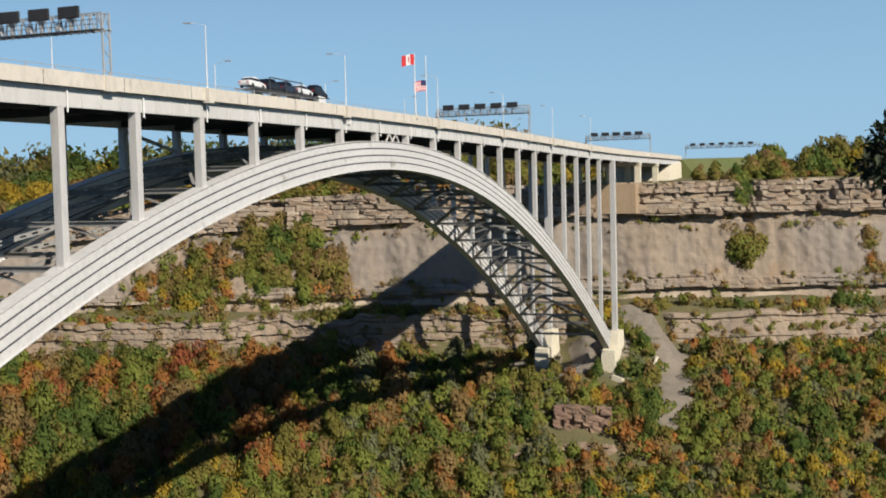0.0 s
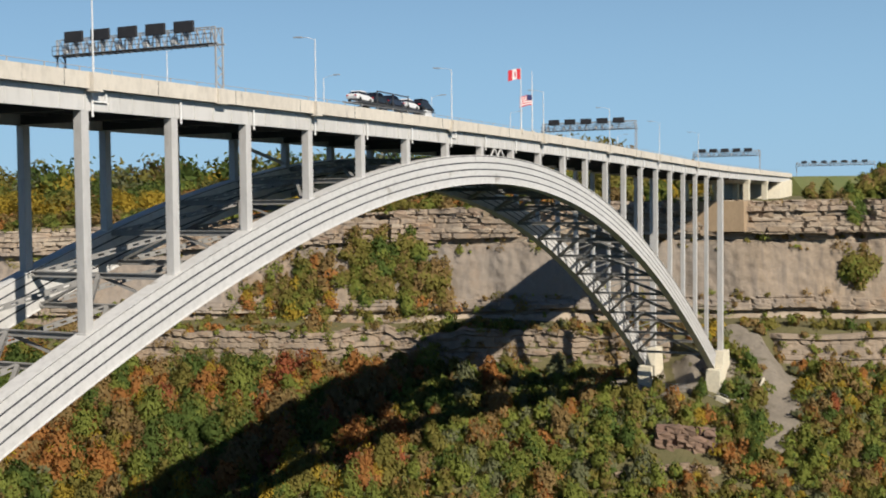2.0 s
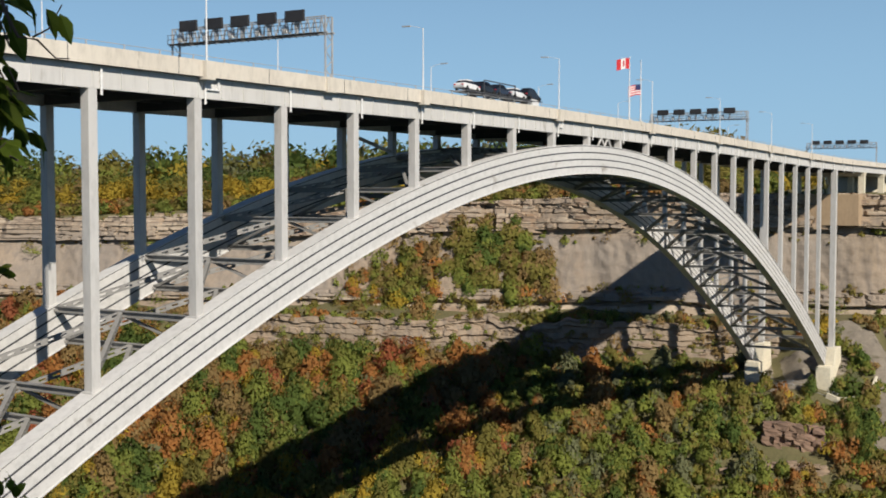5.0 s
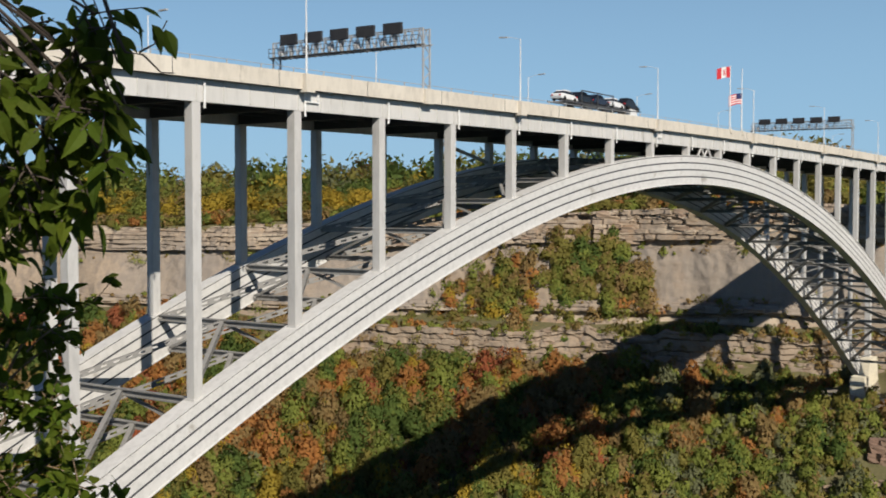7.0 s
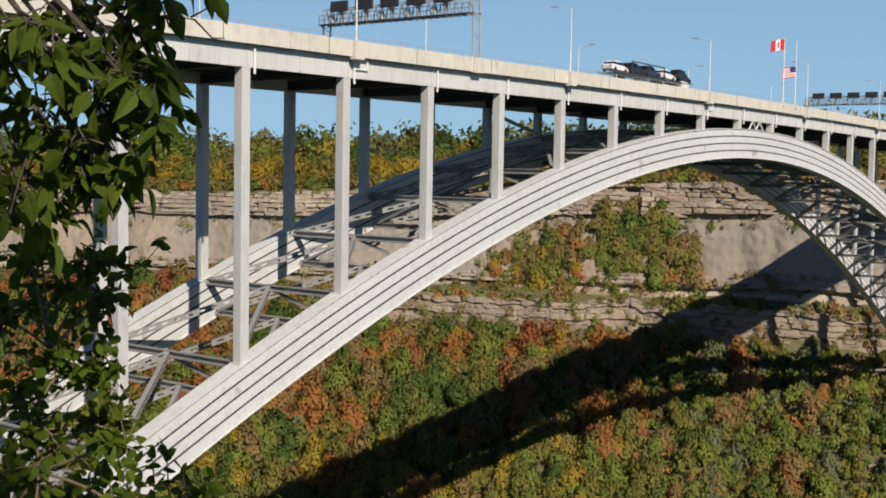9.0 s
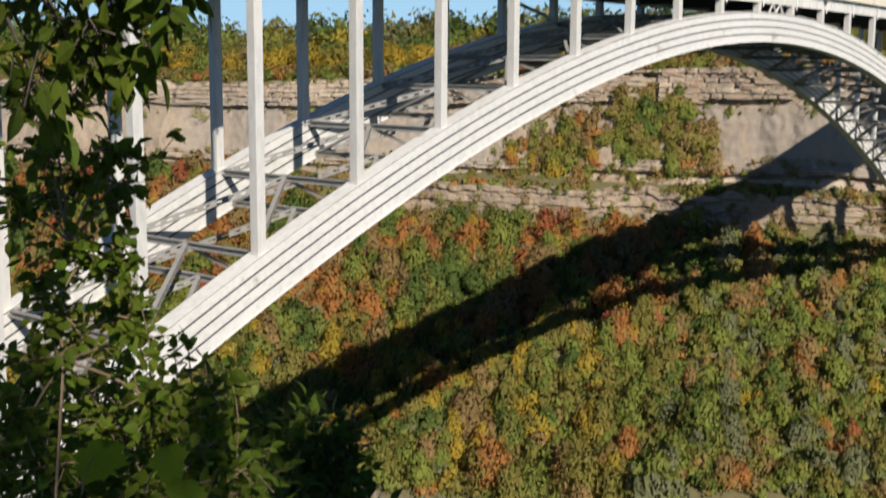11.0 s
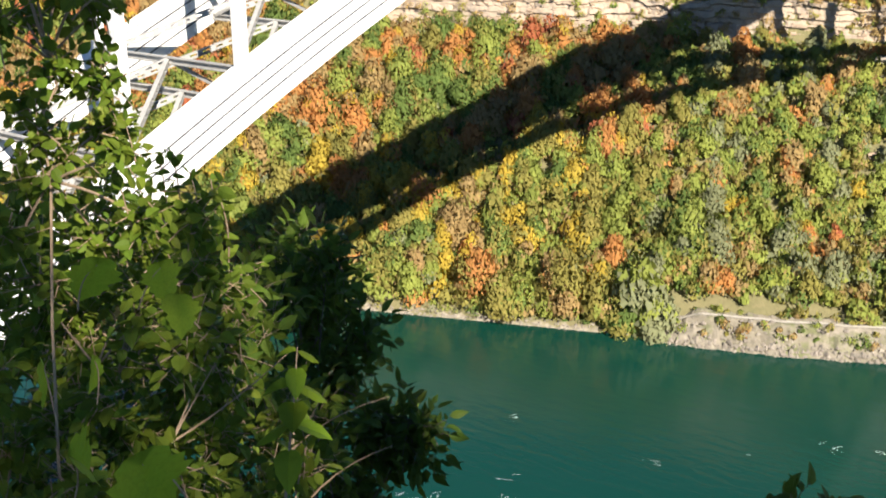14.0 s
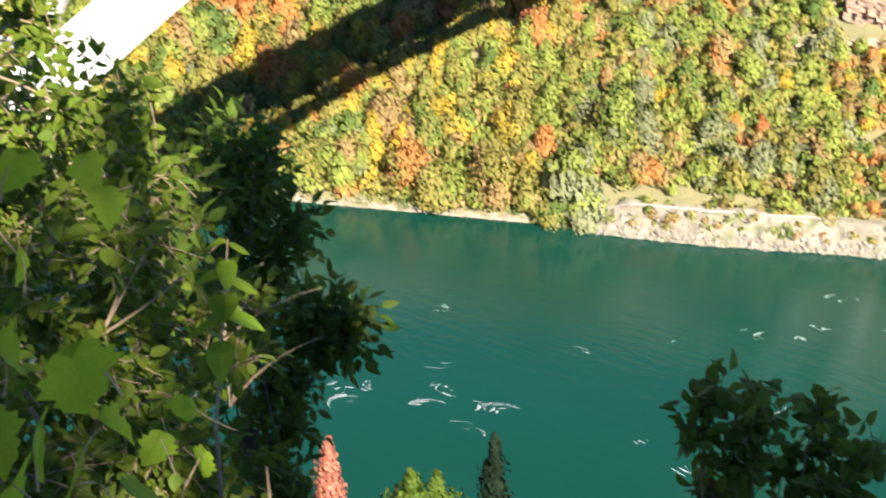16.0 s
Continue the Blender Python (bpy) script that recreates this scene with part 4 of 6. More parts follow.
def loose_rocks(name, label, spots, seed, bank=False):
    """Many small boulders in one mesh."""
    r = np.random.default_rng(seed)
    base = np.array([(1, 0, 0), (0.5, 0.8, 0.1), (-0.5, 0.85, 0), (-1, 0, 0.1), (-0.5, -0.85, 0), (0.55, -0.8, 0), (0.3, 0.25, 0.75), (-0.4, -0.1, 0.8), (0.1, -0.4, 0.7)])
    tris = [(0, 1, 6), (1, 2, 6), (2, 7, 6), (2, 3, 7), (3, 4, 7), (4, 8, 7), (4, 5, 8), (5, 0, 8), (0, 6, 8), (6, 7, 8), (5, 4, 3, 2, 1, 0)]
    g = Geo()
    for u, v, s in spots:
        a = r.uniform(0, 6.3)
        c, sn = math.cos(a), math.sin(a)
        b = base * (1 + 0.22 * r.normal(size=base.shape)) * s * np.array([1, r.uniform(0.6, 1), r.uniform(0.5, 1.0)])
        x, y, z = place(u, v, max(ground_z(u, v), bank_height(u, v) if bank and v < 17 else -0.4) - 0.15 * s)
        g.add([(x + c * p[0] - sn * p[1], y + sn * p[0] + c * p[1], z + p[2]) for p in b], tris)
    return tagged(part(name, g, PALE), label, "rocks", kind="stuff")


spots = []
for v in np.arange(-130, 190, 0.55):
    for _ in range(2):
        spots.append((shore(v) + rng.uniform(-0.7, 1.4), v + rng.uniform(-0.5, 0.5), rng.uniform(0.2, 0.6)))
for v in np.arange(-130, 19, 0.4):
    spots.append((shore(v) + 7.0 * rng.random() ** 1.6, v + rng.uniform(-0.5, 0.5), rng.uniform(0.3, 0.95)))
    spots.append((shore(v) + rng.uniform(0.0, 2.6), v + rng.uniform(-0.5, 0.5), rng.uniform(0.35, 0.95)))
loose_rocks("shore_rocks", "pale broken limestone boulders along the river's edge", spots, 3, True)
spots = []
for c, r in SCREE:
    for _ in range(int(60 * r)):
        a, d = rng.uniform(0, 6.3), r * 1.1 * math.sqrt(rng.random())
        spots.append((c[0] + d * math.cos(a), c[1] + d * math.sin(a), rng.uniform(0.08, 0.32)))
loose_rocks("scree_rocks", "small grey stones lying on the scree slope", spots, 4)
# bare bank above the river
us_, vs_ = list(np.arange(-1.5, 10.6, 0.6)), list(np.arange(-132, 20.1, 1.0))


def bank_point(k, v):
    u = shore(v) + k
    n = noise.noise
    rough = 0.0 if 6.3 < k < 8.7 else 0.55 * n((u * 0.5, v * 0.4, 2.0)) + 0.7 * (hash01(math.floor(v / 1.7), math.floor(k / 1.3)) - 0.5) * min(max(k, 0), 1)
    sink = 3.0 * max(0.0, (v - 15.0) / 5.0)
    return place(u, v, bank_height(u, v) + rough - sink - (2.5 if k > 10.2 else 0))


track = Geo()
for v in np.arange(-34, 16.6, 0.8):
    for k in (7.0, 8.1):
        track.v.append(place(shore(v) + k + 0.15 * noise.noise((v * 0.4, k, 1.0)), v, bank_height(shore(v) + k, v) + 0.07))
track.f = [(2 * i, 2 * i + 1, 2 * i + 3, 2 * i + 2) for i in range(len(track.v) // 2 - 1)]
tagged(part("track", track, mat("track_gravel", (0.34, 0.31, 0.26), (0.27, 0.245, 0.2), 0.95, 0.4, 2.0, 0.5)), "narrow pale gravel track along the top of the river bank", "path", kind="structure")
tagged(part("river_bank", grid(us_, vs_, bank_point), mat("bank_earth", (0.205, 0.18, 0.14), (0.12, 0.105, 0.075), 0.95, 0.12, 0.9, 0.9, depth=0.4, spots=((0.105, 0.108, 0.05), 0.2, 0.42))),
       "bare pale stony bank above the river", "bank", kind="structure")
# scree tongue as a thin skirt over the soil
g = Geo()
NR = 26
for (cu, cv), r in SCREE:
    k = len(g.v)
    g.v.append(place(cu, cv, ground_z(cu, cv) + 0.25))
    for ring in (0.4, 0.75, 1.0):
        for j in range(NR):
            a = 2 * math.pi * j / NR
            rr = r * 1.12 * ring * (1 + (0.28 * noise.noise((cu + math.cos(a) * 1.7, cv + math.sin(a) * 1.7, 3.0)) if ring > 0.9 else 0))
            u, v = cu + rr * math.cos(a), cv + rr * math.sin(a)
            g.v.append(place(u, v, ground_z(u, v) + (0.25 if ring < 0.9 else -0.15) + 0.02 * cu % 0.07))
    g.f += [(k, k + 1 + j, k + 1 + (j + 1) % NR) for j in range(NR)]
    for q in range(2):
        g.f += [(k + 1 + q * NR + j, k + 1 + (q + 1) * NR + j, k + 1 + (q + 1) * NR + (j + 1) % NR, k + 1 + q * NR + (j + 1) % NR) for j in range(NR)]
tagged(part("scree", g, SCREEM, smooth=True), "bare grey gravel slope beside the bridge pier", "scree", kind="structure")
# blocks standing out of the upper layers of the cliff
for i in range(260):
    v = rng.uniform(-150, 130)
    h_ = rng.choice([0.74, 0.79, 0.84, 0.885, 0.93, 0.97]) + rng.normal() * 0.006
    u, z = cliff_u(h_, v)
    stone(STONES[i % 7], u + 0.75 + rng.uniform(0, 0.5), v, z, (rng.uniform(1.5, 5.5), rng.uniform(1.6, 2.6), rng.uniform(0.8, 1.9)), cliff, 0.03)
for i in range(150):
    v = rng.uniform(-46, 120)
    h_ = rng.choice([0.1, 0.3, 0.42, 0.68, 0.82, 0.95]) + rng.normal() * 0.01
    p = lower_point(h_, v)
    uu, vv = uv_of(p[0], p[1])
    stone(STONES[i % 7], uu + 0.8 + rng.uniform(0, 0.4), vv, p[2], (rng.uniform(1.5, 4.5), rng.uniform(1.4, 2.2), rng.uniform(0.7, 1.5)), low_cliff, 0.03)
# grass and scrub along the ledges of the cliff
tufts = [[], [], []]
for _ in range(400):
    v = rng.uniform(-150, 230)
    h_ = float(rng.choice([0.03, 0.11, 0.19, 0.27, 0.64, 0.71, 0.99])) + rng.normal() * 0.012
    u, z = cliff_u(min(max(h_, 0.01), 0.99), v)
    k = rng.uniform(0.3, 1.9) * (1.6 if noise.noise((v * 0.03, h_ * 6, 2.0)) > 0.1 else 0.6)
    tufts[int(rng.integers(0, 3))].append(spray_crown(place(u - 0.2, v, z - 0.3 * k), 2.2 * k, 1.2 * k * rng.uniform(0.7, 1.6), int(30 + 30 * k), 0.6, rng, 3, 0.3))
for _ in range(230):        # on the bench between the rock walls
    v, u = rng.uniform(-46, 150), rng.uniform(109, 119)
    k = rng.uniform(0.5, 1.5)
    tufts[int(rng.choice([0, 1, 1, 2]))].append(spray_crown(place(u, v, ground_z(u, v) - 0.1), 2.6 * k, 1.3 * k, int(30 + 24 * k), 0.6, rng, 3, 0.3))
for _ in range(170):        # on the steps of the lower wall
    v, h_ = rng.uniform(-46, 150), float(rng.choice([0.05, 0.3, 0.6, 0.95])) + rng.normal() * 0.04
    p, k = lower_point(min(max(h_, 0.02), 0.98), v), rng.uniform(0.4, 1.6)
    tufts[int(rng.choice([0, 1, 2]))].append(spray_crown((p[0], p[1], p[2] - 0.2), 2.4 * k, 1.7 * k, int(40 + 40 * k), 0.55, rng, 3, 0.3))
for _ in range(110):        # on the sloping rock band
    v, h_ = rng.uniform(-145, -78), float(rng.choice([0.1, 0.5, 0.62, 0.95])) + rng.normal() * 0.05
    p, k = foot_point(min(max(h_, 0.02), 0.98), v), rng.uniform(0.4, 1.3)
    tufts[int(rng.choice([0, 1, 2]))].append(spray_crown((p[0], p[1], p[2] - 0.2), 2.6 * k, 1.5 * k, int(36 + 36 * k), 0.55, rng, 3, 0.3))
for _ in range(150):        # ragged fringe of the cliff scrub
    v = float(rng.choice([36, 70])) + rng.normal() * 9
    z = 74 + 6.0 * float(np.clip(rng.normal(), -2, 2))
    u, _ = cliff_u((z - 59) / (rim_height(v) - 59), v)
    k = rng.uniform(0.5, 1.6)
    tufts[int(rng.integers(0, 3))].append(spray_crown(place(u - 0.3, v, z - k), 2.4 * k, 2.6 * k, int(36 + 30 * k), 0.7, rng, 4))
for i, tone in enumerate((OLIVE, TAN, LIGHT)):
    w = new("ledge_scrub", leaves_mesh("ledge_scrub", np.concatenate(tufts[i]), TONES[tone]))
    tagged(w, WORDS[tone] + " grass and scrub growing on the cliff ledges", "scrub", kind="stuff")
# rock steps between the trees
for a, b, w in LEDGES[:3]:
    red = a == (65, -39)
    led = thing("rock_ledge", ("reddish shale" if red else "pale limestone") + " outcrop showing between the trees", "rock", "rock ledges")
    L_ = math.hypot(b[0] - a[0], b[1] - a[1])
    n = int(L_ / (2.2 if red else 1.6))
    for i in range(n):
        for row in range(4 if red else 2):
            t = (i + rng.random()) / n
            u, v = a[0] + (b[0] - a[0]) * t + rng.normal() * 0.4, a[1] + (b[1] - a[1]) * t
            z = (ground_z(a[0], v) if red else ground_z(u, v)) + (row - 0.5) * (1.7 if red else 0.8)
            stone((REDS if red else STONES)[int(rng.integers(0, 3))], u + row * (0.4 if red else 0.7), v, z, (rng.uniform(2.6, 4.2) if red else rng.uniform(1.6, 3.4), rng.uniform(2.2, 4.6) if red else rng.uniform(2.0, 3.0), rng.uniform(1.7, 2.6) if red else rng.uniform(0.7, 1.2)), led, 0.09 if red else 0.05)
# ---------------------------------------------------------------- bridge fittings
STEEL = mat("galvanised_steel", (0.44, 0.45, 0.46), (0.34, 0.35, 0.36), 0.5, 0.5, 5, 0.1)
DARKS = mat("dark_steel", (0.0444, 0.0481, 0.0518), (0.0666, 0.0666, 0.0703), 0.55, 0.5, 5, 0.1)
WHITE = mat("white_pole_paint", (0.78, 0.78, 0.77), (0.70, 0.70, 0.69), 0.45, 0.5, 4, 0.05)
SIGN = mat("sign_back", (0.0237, 0.0237, 0.0266), (0.037, 0.0355, 0.037), 0.6, 0.7, 4, 0.05)

rail_g = Geo()
rx = list(np.arange(X0, X1, 6.0))
rail_g.tube([(x, YN + 0.2, top(x) + 0.40) for x in rx], 0.03, 6)
part("rail", rail_g, STEEL, bridge, "thin grey handrail on the parapet")
post_me = Geo().box(-0.04, 0.04, -0.05, 0.05, -0.02, 0.42).mesh("rail_post", STEEL)
for x in np.arange(-230, 250, 4.2):
    o = new("rail_post", post_me)
    o.parent, o.location = bridge, (x, YN + 0.2, top(x))
joint_me = Geo().box(-0.03, 0.03, -0.02, 0.02, -1.46, -0.02).mesh("joint", SEAM_SHADE)
for x in np.arange(-226.8, 250, 12.6):
    o = new("joint", joint_me)
    o.parent, o.location = bridge, (x + 3.1, YN, top(x + 3.1))
stiff_me = Geo().box(-0.035, 0.035, -0.07, 0.0, -3.36, -1.52).mesh("stiffener", FASCIA)
for x in np.arange(-226.8, 250, 3.15):
    o = new("stiffener", stiff_me)
    o.parent, o.location = bridge, (x, -0.5, top(x))
pipe_me = Geo().tube([(0, 0, -1.75), (0, 0, -3.95)], 0.11, 8).add([], []).mesh("drain_pipe", WHITE)
for k in range(-14, 15):
    x = (k + 0.5) * PANEL + 0.78
    o = new("drain_pipe", pipe_me)
    o.parent, o.location = bridge, (x, -0.66, top(x))
for x in (-94.2, -18.8, 94.0):
    g = Geo().box(x + 0.6, x + 2.4, -0.72, -0.55, top(x) - 2.62, top(x) - 2.48)
    g.box(x + 2.2, x + 2.4, -0.72, -0.55, top(x) - 2.5, top(x) - 1.7)
    part("drain_pipe", g, WHITE, bridge)


def lamp_post(x, y, side):
    t = thing("street_lamp", "tall white street lamp on the bridge parapet", "street lamp", "bridge lamps")
    z = top(x)
    part("base", Geo().box(x - 0.6, x + 0.6, y - 0.55, y + 0.34, z - 1.75, z - 0.06) if side > 0 else Geo().box(x - 0.2, x + 0.2, y - 0.2, y + 0.2, z - 0.1, z + 0.1), CONCRETE, t)
    part("pole", Geo().tube([(x, y, z - 1.0), (x, y, z + 2.5), (x, y, z + 7.3)], [0.10, 0.08, 0.055], 8), WHITE, t)
    part("arm", Geo().tube([(x, y, z + 7.2), (x, y + side * 0.9, z + 7.5), (x, y + side * 1.9, z + 7.62)], 0.025, 6), WHITE, t)
    part("lamp_head", Geo().beam((x, y + side * 1.8, z + 7.62), (x, y + side * 2.9, z + 7.66), 0.34, 0.14), STEEL, t)


for k in range(-4, 4):
    x = (k + 0.5) * 37.6
    lamp_post(x, YN + 0.05, 1)
    lamp_post(x, YF - 0.05, -1)


def gantry(x, y0, y1, signs, zroad, label, group="sign gantries"):
    """An overhead frame across the road with lane sign boxes on a lattice beam."""
    t = thing("sign_gantry", label, "sign gantry", group)
    zb, zt, d = zroad + 4.75, zroad + 6.45, 1.2
    for y in (y0, y1):
        g = Geo()
        for dx in (-d / 2, d / 2):
            g.beam((x + dx, y, zroad), (x + dx, y, zt), 0.16, 0.16)
        n = 5
        for i in range(n):
            a, b = zroad + (zb - zroad) * i / n, zroad + (zb - zroad) * (i + 1) / n
            s = 1 if i % 2 else -1
            g.beam((x - s * d / 2, y, a), (x + s * d / 2, y, b), 0.07, 0.07)
        part("post", g, STEEL, t, "pale lattice post")
    chords = Geo()
    for dx in (-d / 2, d / 2):
        chords.beam((x + dx, y0, zt), (x + dx, y1, zt), 0.12, 0.12)
        chords.beam((x + dx, y0 - 0.3, zb), (x + dx, y1 + 0.3, zb), 0.16, 0.18)
    part("beam", chords, STEEL, t)
    lat = Geo()
    n = int(abs(y1 - y0) / 0.9)
    for i in range(n):
        a, b = y0 + (y1 - y0) * i / n, y0 + (y1 - y0) * (i + 1) / n
        for dx in (-d / 2, d / 2):
            lat.beam((x + dx, a, zb), (x + dx, (a + b) / 2, zt), 0.07, 0.07)
            lat.beam((x + dx, (a + b) / 2, zt), (x + dx, b, zb), 0.07, 0.07)
        lat.beam((x - d / 2, a, zt), (x + d / 2, b, zt), 0.06, 0.06)
        lat.beam((x - d / 2, a, zb), (x + d / 2, b, zb), 0.06, 0.06)
    part("lattice", lat, STEEL, t)
    rail_ = Geo()
    for dz in (0.45, 0.95):
        rail_.beam((x - d / 2 - 0.75, y0, zb + dz), (x - d / 2 - 0.75, y1, zb + dz), 0.05, 0.05)
    for i in range(n + 1):
        yy = y0 + (y1 - y0) * i / n
        rail_.beam((x - d / 2 - 0.75, yy, zb - 0.1), (x - d / 2 - 0.75, yy, zb + 0.95), 0.05, 0.05)
        rail_.beam((x - d / 2 - 0.75, yy, zb - 0.05), (x - d / 2, yy, zb - 0.35), 0.06, 0.06)
    part("guard_rail", rail_, DARKS, t, "dark maintenance railing")
    for k_ in range(signs):
        yc = y0 + (y1 - y0) * (k_ + 0.95) / (signs + 0.75)
        part("control_box", Geo().box(x - d / 2 - 0.3, x - d / 2 + 0.2, yc + 1.4, yc + 1.9, zb + 0.2, zb + 0.95), WHITE, t)
    part("catwalk", Geo().box(x - d / 2 - 0.75, x - d / 2 - 0.1, y0, y1, zb - 0.1, zb - 0.03), DARKS, t, "dark grating walkway")
    for i in range(signs):
        yc = y0 + (y1 - y0) * (i + 0.95) / (signs + 0.75)
        part("sign_box", Geo().box(x - d / 2 - 0.75, x - d / 2 - 0.45, yc - 1.25, yc + 1.25, zt - 0.45, zt + 0.75), SIGN, t, "dark lane signal box", bevel=0.03)
        part("bracket", Geo().box(x - d / 2 - 0.45, x - d / 2 - 0.05, yc - 0.1, yc + 0.1, zb, zt + 0.5), STEEL, t)


LAB = "steel lattice gantry carrying dark lane signal boxes over the bridge road"
for x in (-75.0, 75.6, 215.0):
    gantry(x, YN + 0.2, YF - 0.2, 5, top(x) - 0.1, LAB)
    part("gantry_bracket", Geo().box(x - 0.75, x + 0.75, YN - 0.28, YN + 0.3, top(x) - 1.62, top(x) - 0.02), CONCRETE, bridge, bevel=0.04)
gantry(420.0, -15.5, 20.5, 7, 111.0, "wide grey gantry with dark sign boxes over the plaza road")


def flag(x, z, colours, label):
    """A pole and a waving cloth in upright or level stripes."""
    t = thing("flagpole", label, "flag", "flags on the bridge")
    y = YN + 0.2
    part("pole", Geo().tube([(x, y, top(x) - 0.1), (x, y, top(x) + 5), (x, y, top(x) + 10.4)], [0.13, 0.10, 0.06], 8), WHITE, t)
    part("base", Geo().box(x - 0.35, x + 0.35, y - 0.35, y + 0.35, top(x) - 0.6, top(x) + 0.12), CONCRETE, t)
    W_, H_ = 3.4, 1.75

    def cloth(a0, a1, b0, b1, m, off=0.0):
        g, n = Geo(), 10
        for i in range(n + 1):
            s = a0 + (a1 - a0) * i / n
            px = x - 0.1 - s * W_ * 0.80
            py = y + s * W_ * 0.30 + 0.16 * math.sin(s * 7) + off
            sag = -0.55 * s * s
            g.v += [(px, py, z + sag - b0 * H_), (px, py, z + sag - b1 * H_), (px, py + 0.02, z + sag - b1 * H_), (px, py + 0.02, z + sag - b0 * H_)]
        for i in range(n):
            for j in range(4):
                p, q = 4 * i + j, 4 * i + (j + 1) % 4
                g.f.append((p, q, q + 4, p + 4))
        g.f += [(3, 2, 1, 0), (4 * n, 4 * n + 1, 4 * n + 2, 4 * n + 3)]
        return part("cloth", g, m, t)

    for a0, a1, b0, b1, m, off in colours:
        cloth(a0, a1, b0, b1, m, off)


RED = mat("flag_red", (0.55, 0.03, 0.04), (0.48, 0.025, 0.035), 0.8, 1, 8, 0.05)
FWHITE = mat("flag_white", (0.75, 0.75, 0.74), (0.68, 0.68, 0.68), 0.8, 1, 8, 0.05)
BLUE = mat("flag_blue", (0.03, 0.04, 0.13), (0.025, 0.03, 0.10), 0.8, 1, 8, 0.05)
flag(8.7, top(8.7) + 10.2, [(0, 0.25, 0, 1, RED, 0), (0.25, 0.75, 0, 1, FWHITE, 0), (0.75, 1, 0, 1, RED, 0), (0.4, 0.6, 0.25, 0.75, RED, -0.03)],
     "white flagpole with a red and white flag on the parapet")
flag(13.8, top(13.8) + 6.3, [(0, 1, i / 9, (i + 1) / 9, (RED if i % 2 == 0 else FWHITE), 0) for i in range(9)] + [(0.0, 0.42, 0, 0.52, BLUE, -0.03)],
     "white flagpole with a striped red, white and blue flag")

# ---------------------------------------------------------------- car transporter on the deck
GLASS = mat("dark_car_glass", (0.0148, 0.0185, 0.0222), (0.0222, 0.0222, 0.0259), 0.15, 1, 5, 0.0, spec=0.8)
RUBBER = mat("tyre_rubber", (0.0148, 0.0148, 0.0148), (0.0222, 0.0222, 0.0222), 0.85, 2, 20, 0.1)
CARW = mat("white_car_paint", (0.75, 0.75, 0.74), (0.70, 0.70, 0.70), 0.25, 0.3, 3, 0.0)
CARB = mat("black_car_paint", (0.0089, 0.0096, 0.0118), (0.0148, 0.0148, 0.0178), 0.25, 0.3, 3, 0.0)
CARG = mat("dark_blue_car_paint", (0.0148, 0.0222, 0.0407), (0.0222, 0.0259, 0.0444), 0.25, 0.3, 3, 0.0)


def car(x, y, z, tilt, paint, label, tall=0.0):
    """A car four and a half metres long, nose towards +x."""
    t = thing("car", label, "car", "cars on the transporter", at=Matrix.Translation((x, y, z)) @ Matrix.Rotation(tilt, 4, "Y"))

    def loft(pts, w_low, w_high, m, name, zlo, zhi):
        g = Geo()
        n = len(pts)
        for s in (-1, 1):
            for px, pz in pts:
                k = (pz - zlo) / max(zhi - zlo, 0.01)
                g.v.append((px, s * (w_low + (w_high - w_low) * k), pz))
        g.f += [tuple(range(n)), tuple(reversed(range(n, 2 * n)))]
        g.f += [(i, i + n, (i + 1) % n + n, (i + 1) % n) for i in range(n)]
        return part(name, g, m, t, bevel=0.05)

    hb = 1.02 + tall * 0.4
    loft([(-2.2, 0.3), (2.15, 0.28), (2.25, 0.5), (2.2, 0.68), (1.15, hb - 0.04), (-1.7, hb), (-2.15, hb - 0.06), (-2.28, 0.6)], 0.86, 0.80, paint, "body", 0.28, hb)
    top_ = 1.52 + tall
    loft([(1.1, hb - 0.06), (0.35, top_ - 0.04), (-0.3, top_), (-1.0 - tall, top_ - 0.04), (-1.95, hb - 0.03)], 0.80, 0.60, GLASS, "window_band", hb, top_)
    loft([(0.28, top_ - 0.03), (-0.3, top_ + 0.03), (-1.05 - tall, top_ - 0.02), (-1.3 - tall, top_ - 0.20), (0.5, top_ - 0.20)], 0.70, 0.62, paint, "roof", top_ - 0.1, top_)
    for wx in (-1.35, 1.4):
        for wy in (-0.80, 0.80):
            part("wheel", Geo().tube([(wx, wy - 0.1, 0.32), (wx, wy + 0.1, 0.32)], 0.32, 14), RUBBER, t)
    for wy in (-0.6, 0.6):
        part("tail_light", Geo().box(-2.31, -2.2, wy - 0.16, wy + 0.16, 0.66, 0.80), RED, t, "red tail light")


TX, TY = -27.0, 4.2
zr = top(TX) - 1.0
tr = thing("car_transporter", "white and grey car transporter truck crossing the bridge", "truck")
UP = 2.25
part("lower_deck", Geo().beam((TX - 11.5, TY, zr + 0.42), (TX + 6, TY, zr + 0.42), 2.5, 0.16), STEEL, tr)
part("upper_deck", Geo().beam((TX - 12, TY, zr + UP + 0.15), (TX + 7.5, TY, zr + UP - 0.05), 2.4, 0.12), STEEL, tr)
fr = Geo()
for x in (-11.5, -7, -2.4, 2.2, 6.5):
    for s in (-1.22, 1.22):
        fr.beam((TX + x, TY + s, zr + 0.6), (TX + x, TY + s, zr + UP + (1.9 if -7.1 < x < 3 else 0.2)), 0.12, 0.12)
for s in (-1.22, 1.22):
    fr.beam((TX - 7, TY + s, zr + UP + 1.9), (TX + 2.2, TY + s, zr + UP + 1.75), 0.14, 0.14)
    fr.beam((TX - 12, TY + s, zr + UP + 0.2), (TX + 7.5, TY + s, zr + UP), 0.10, 0.2)
part("frame", fr, DARKS, tr, "dark steel loading frame")
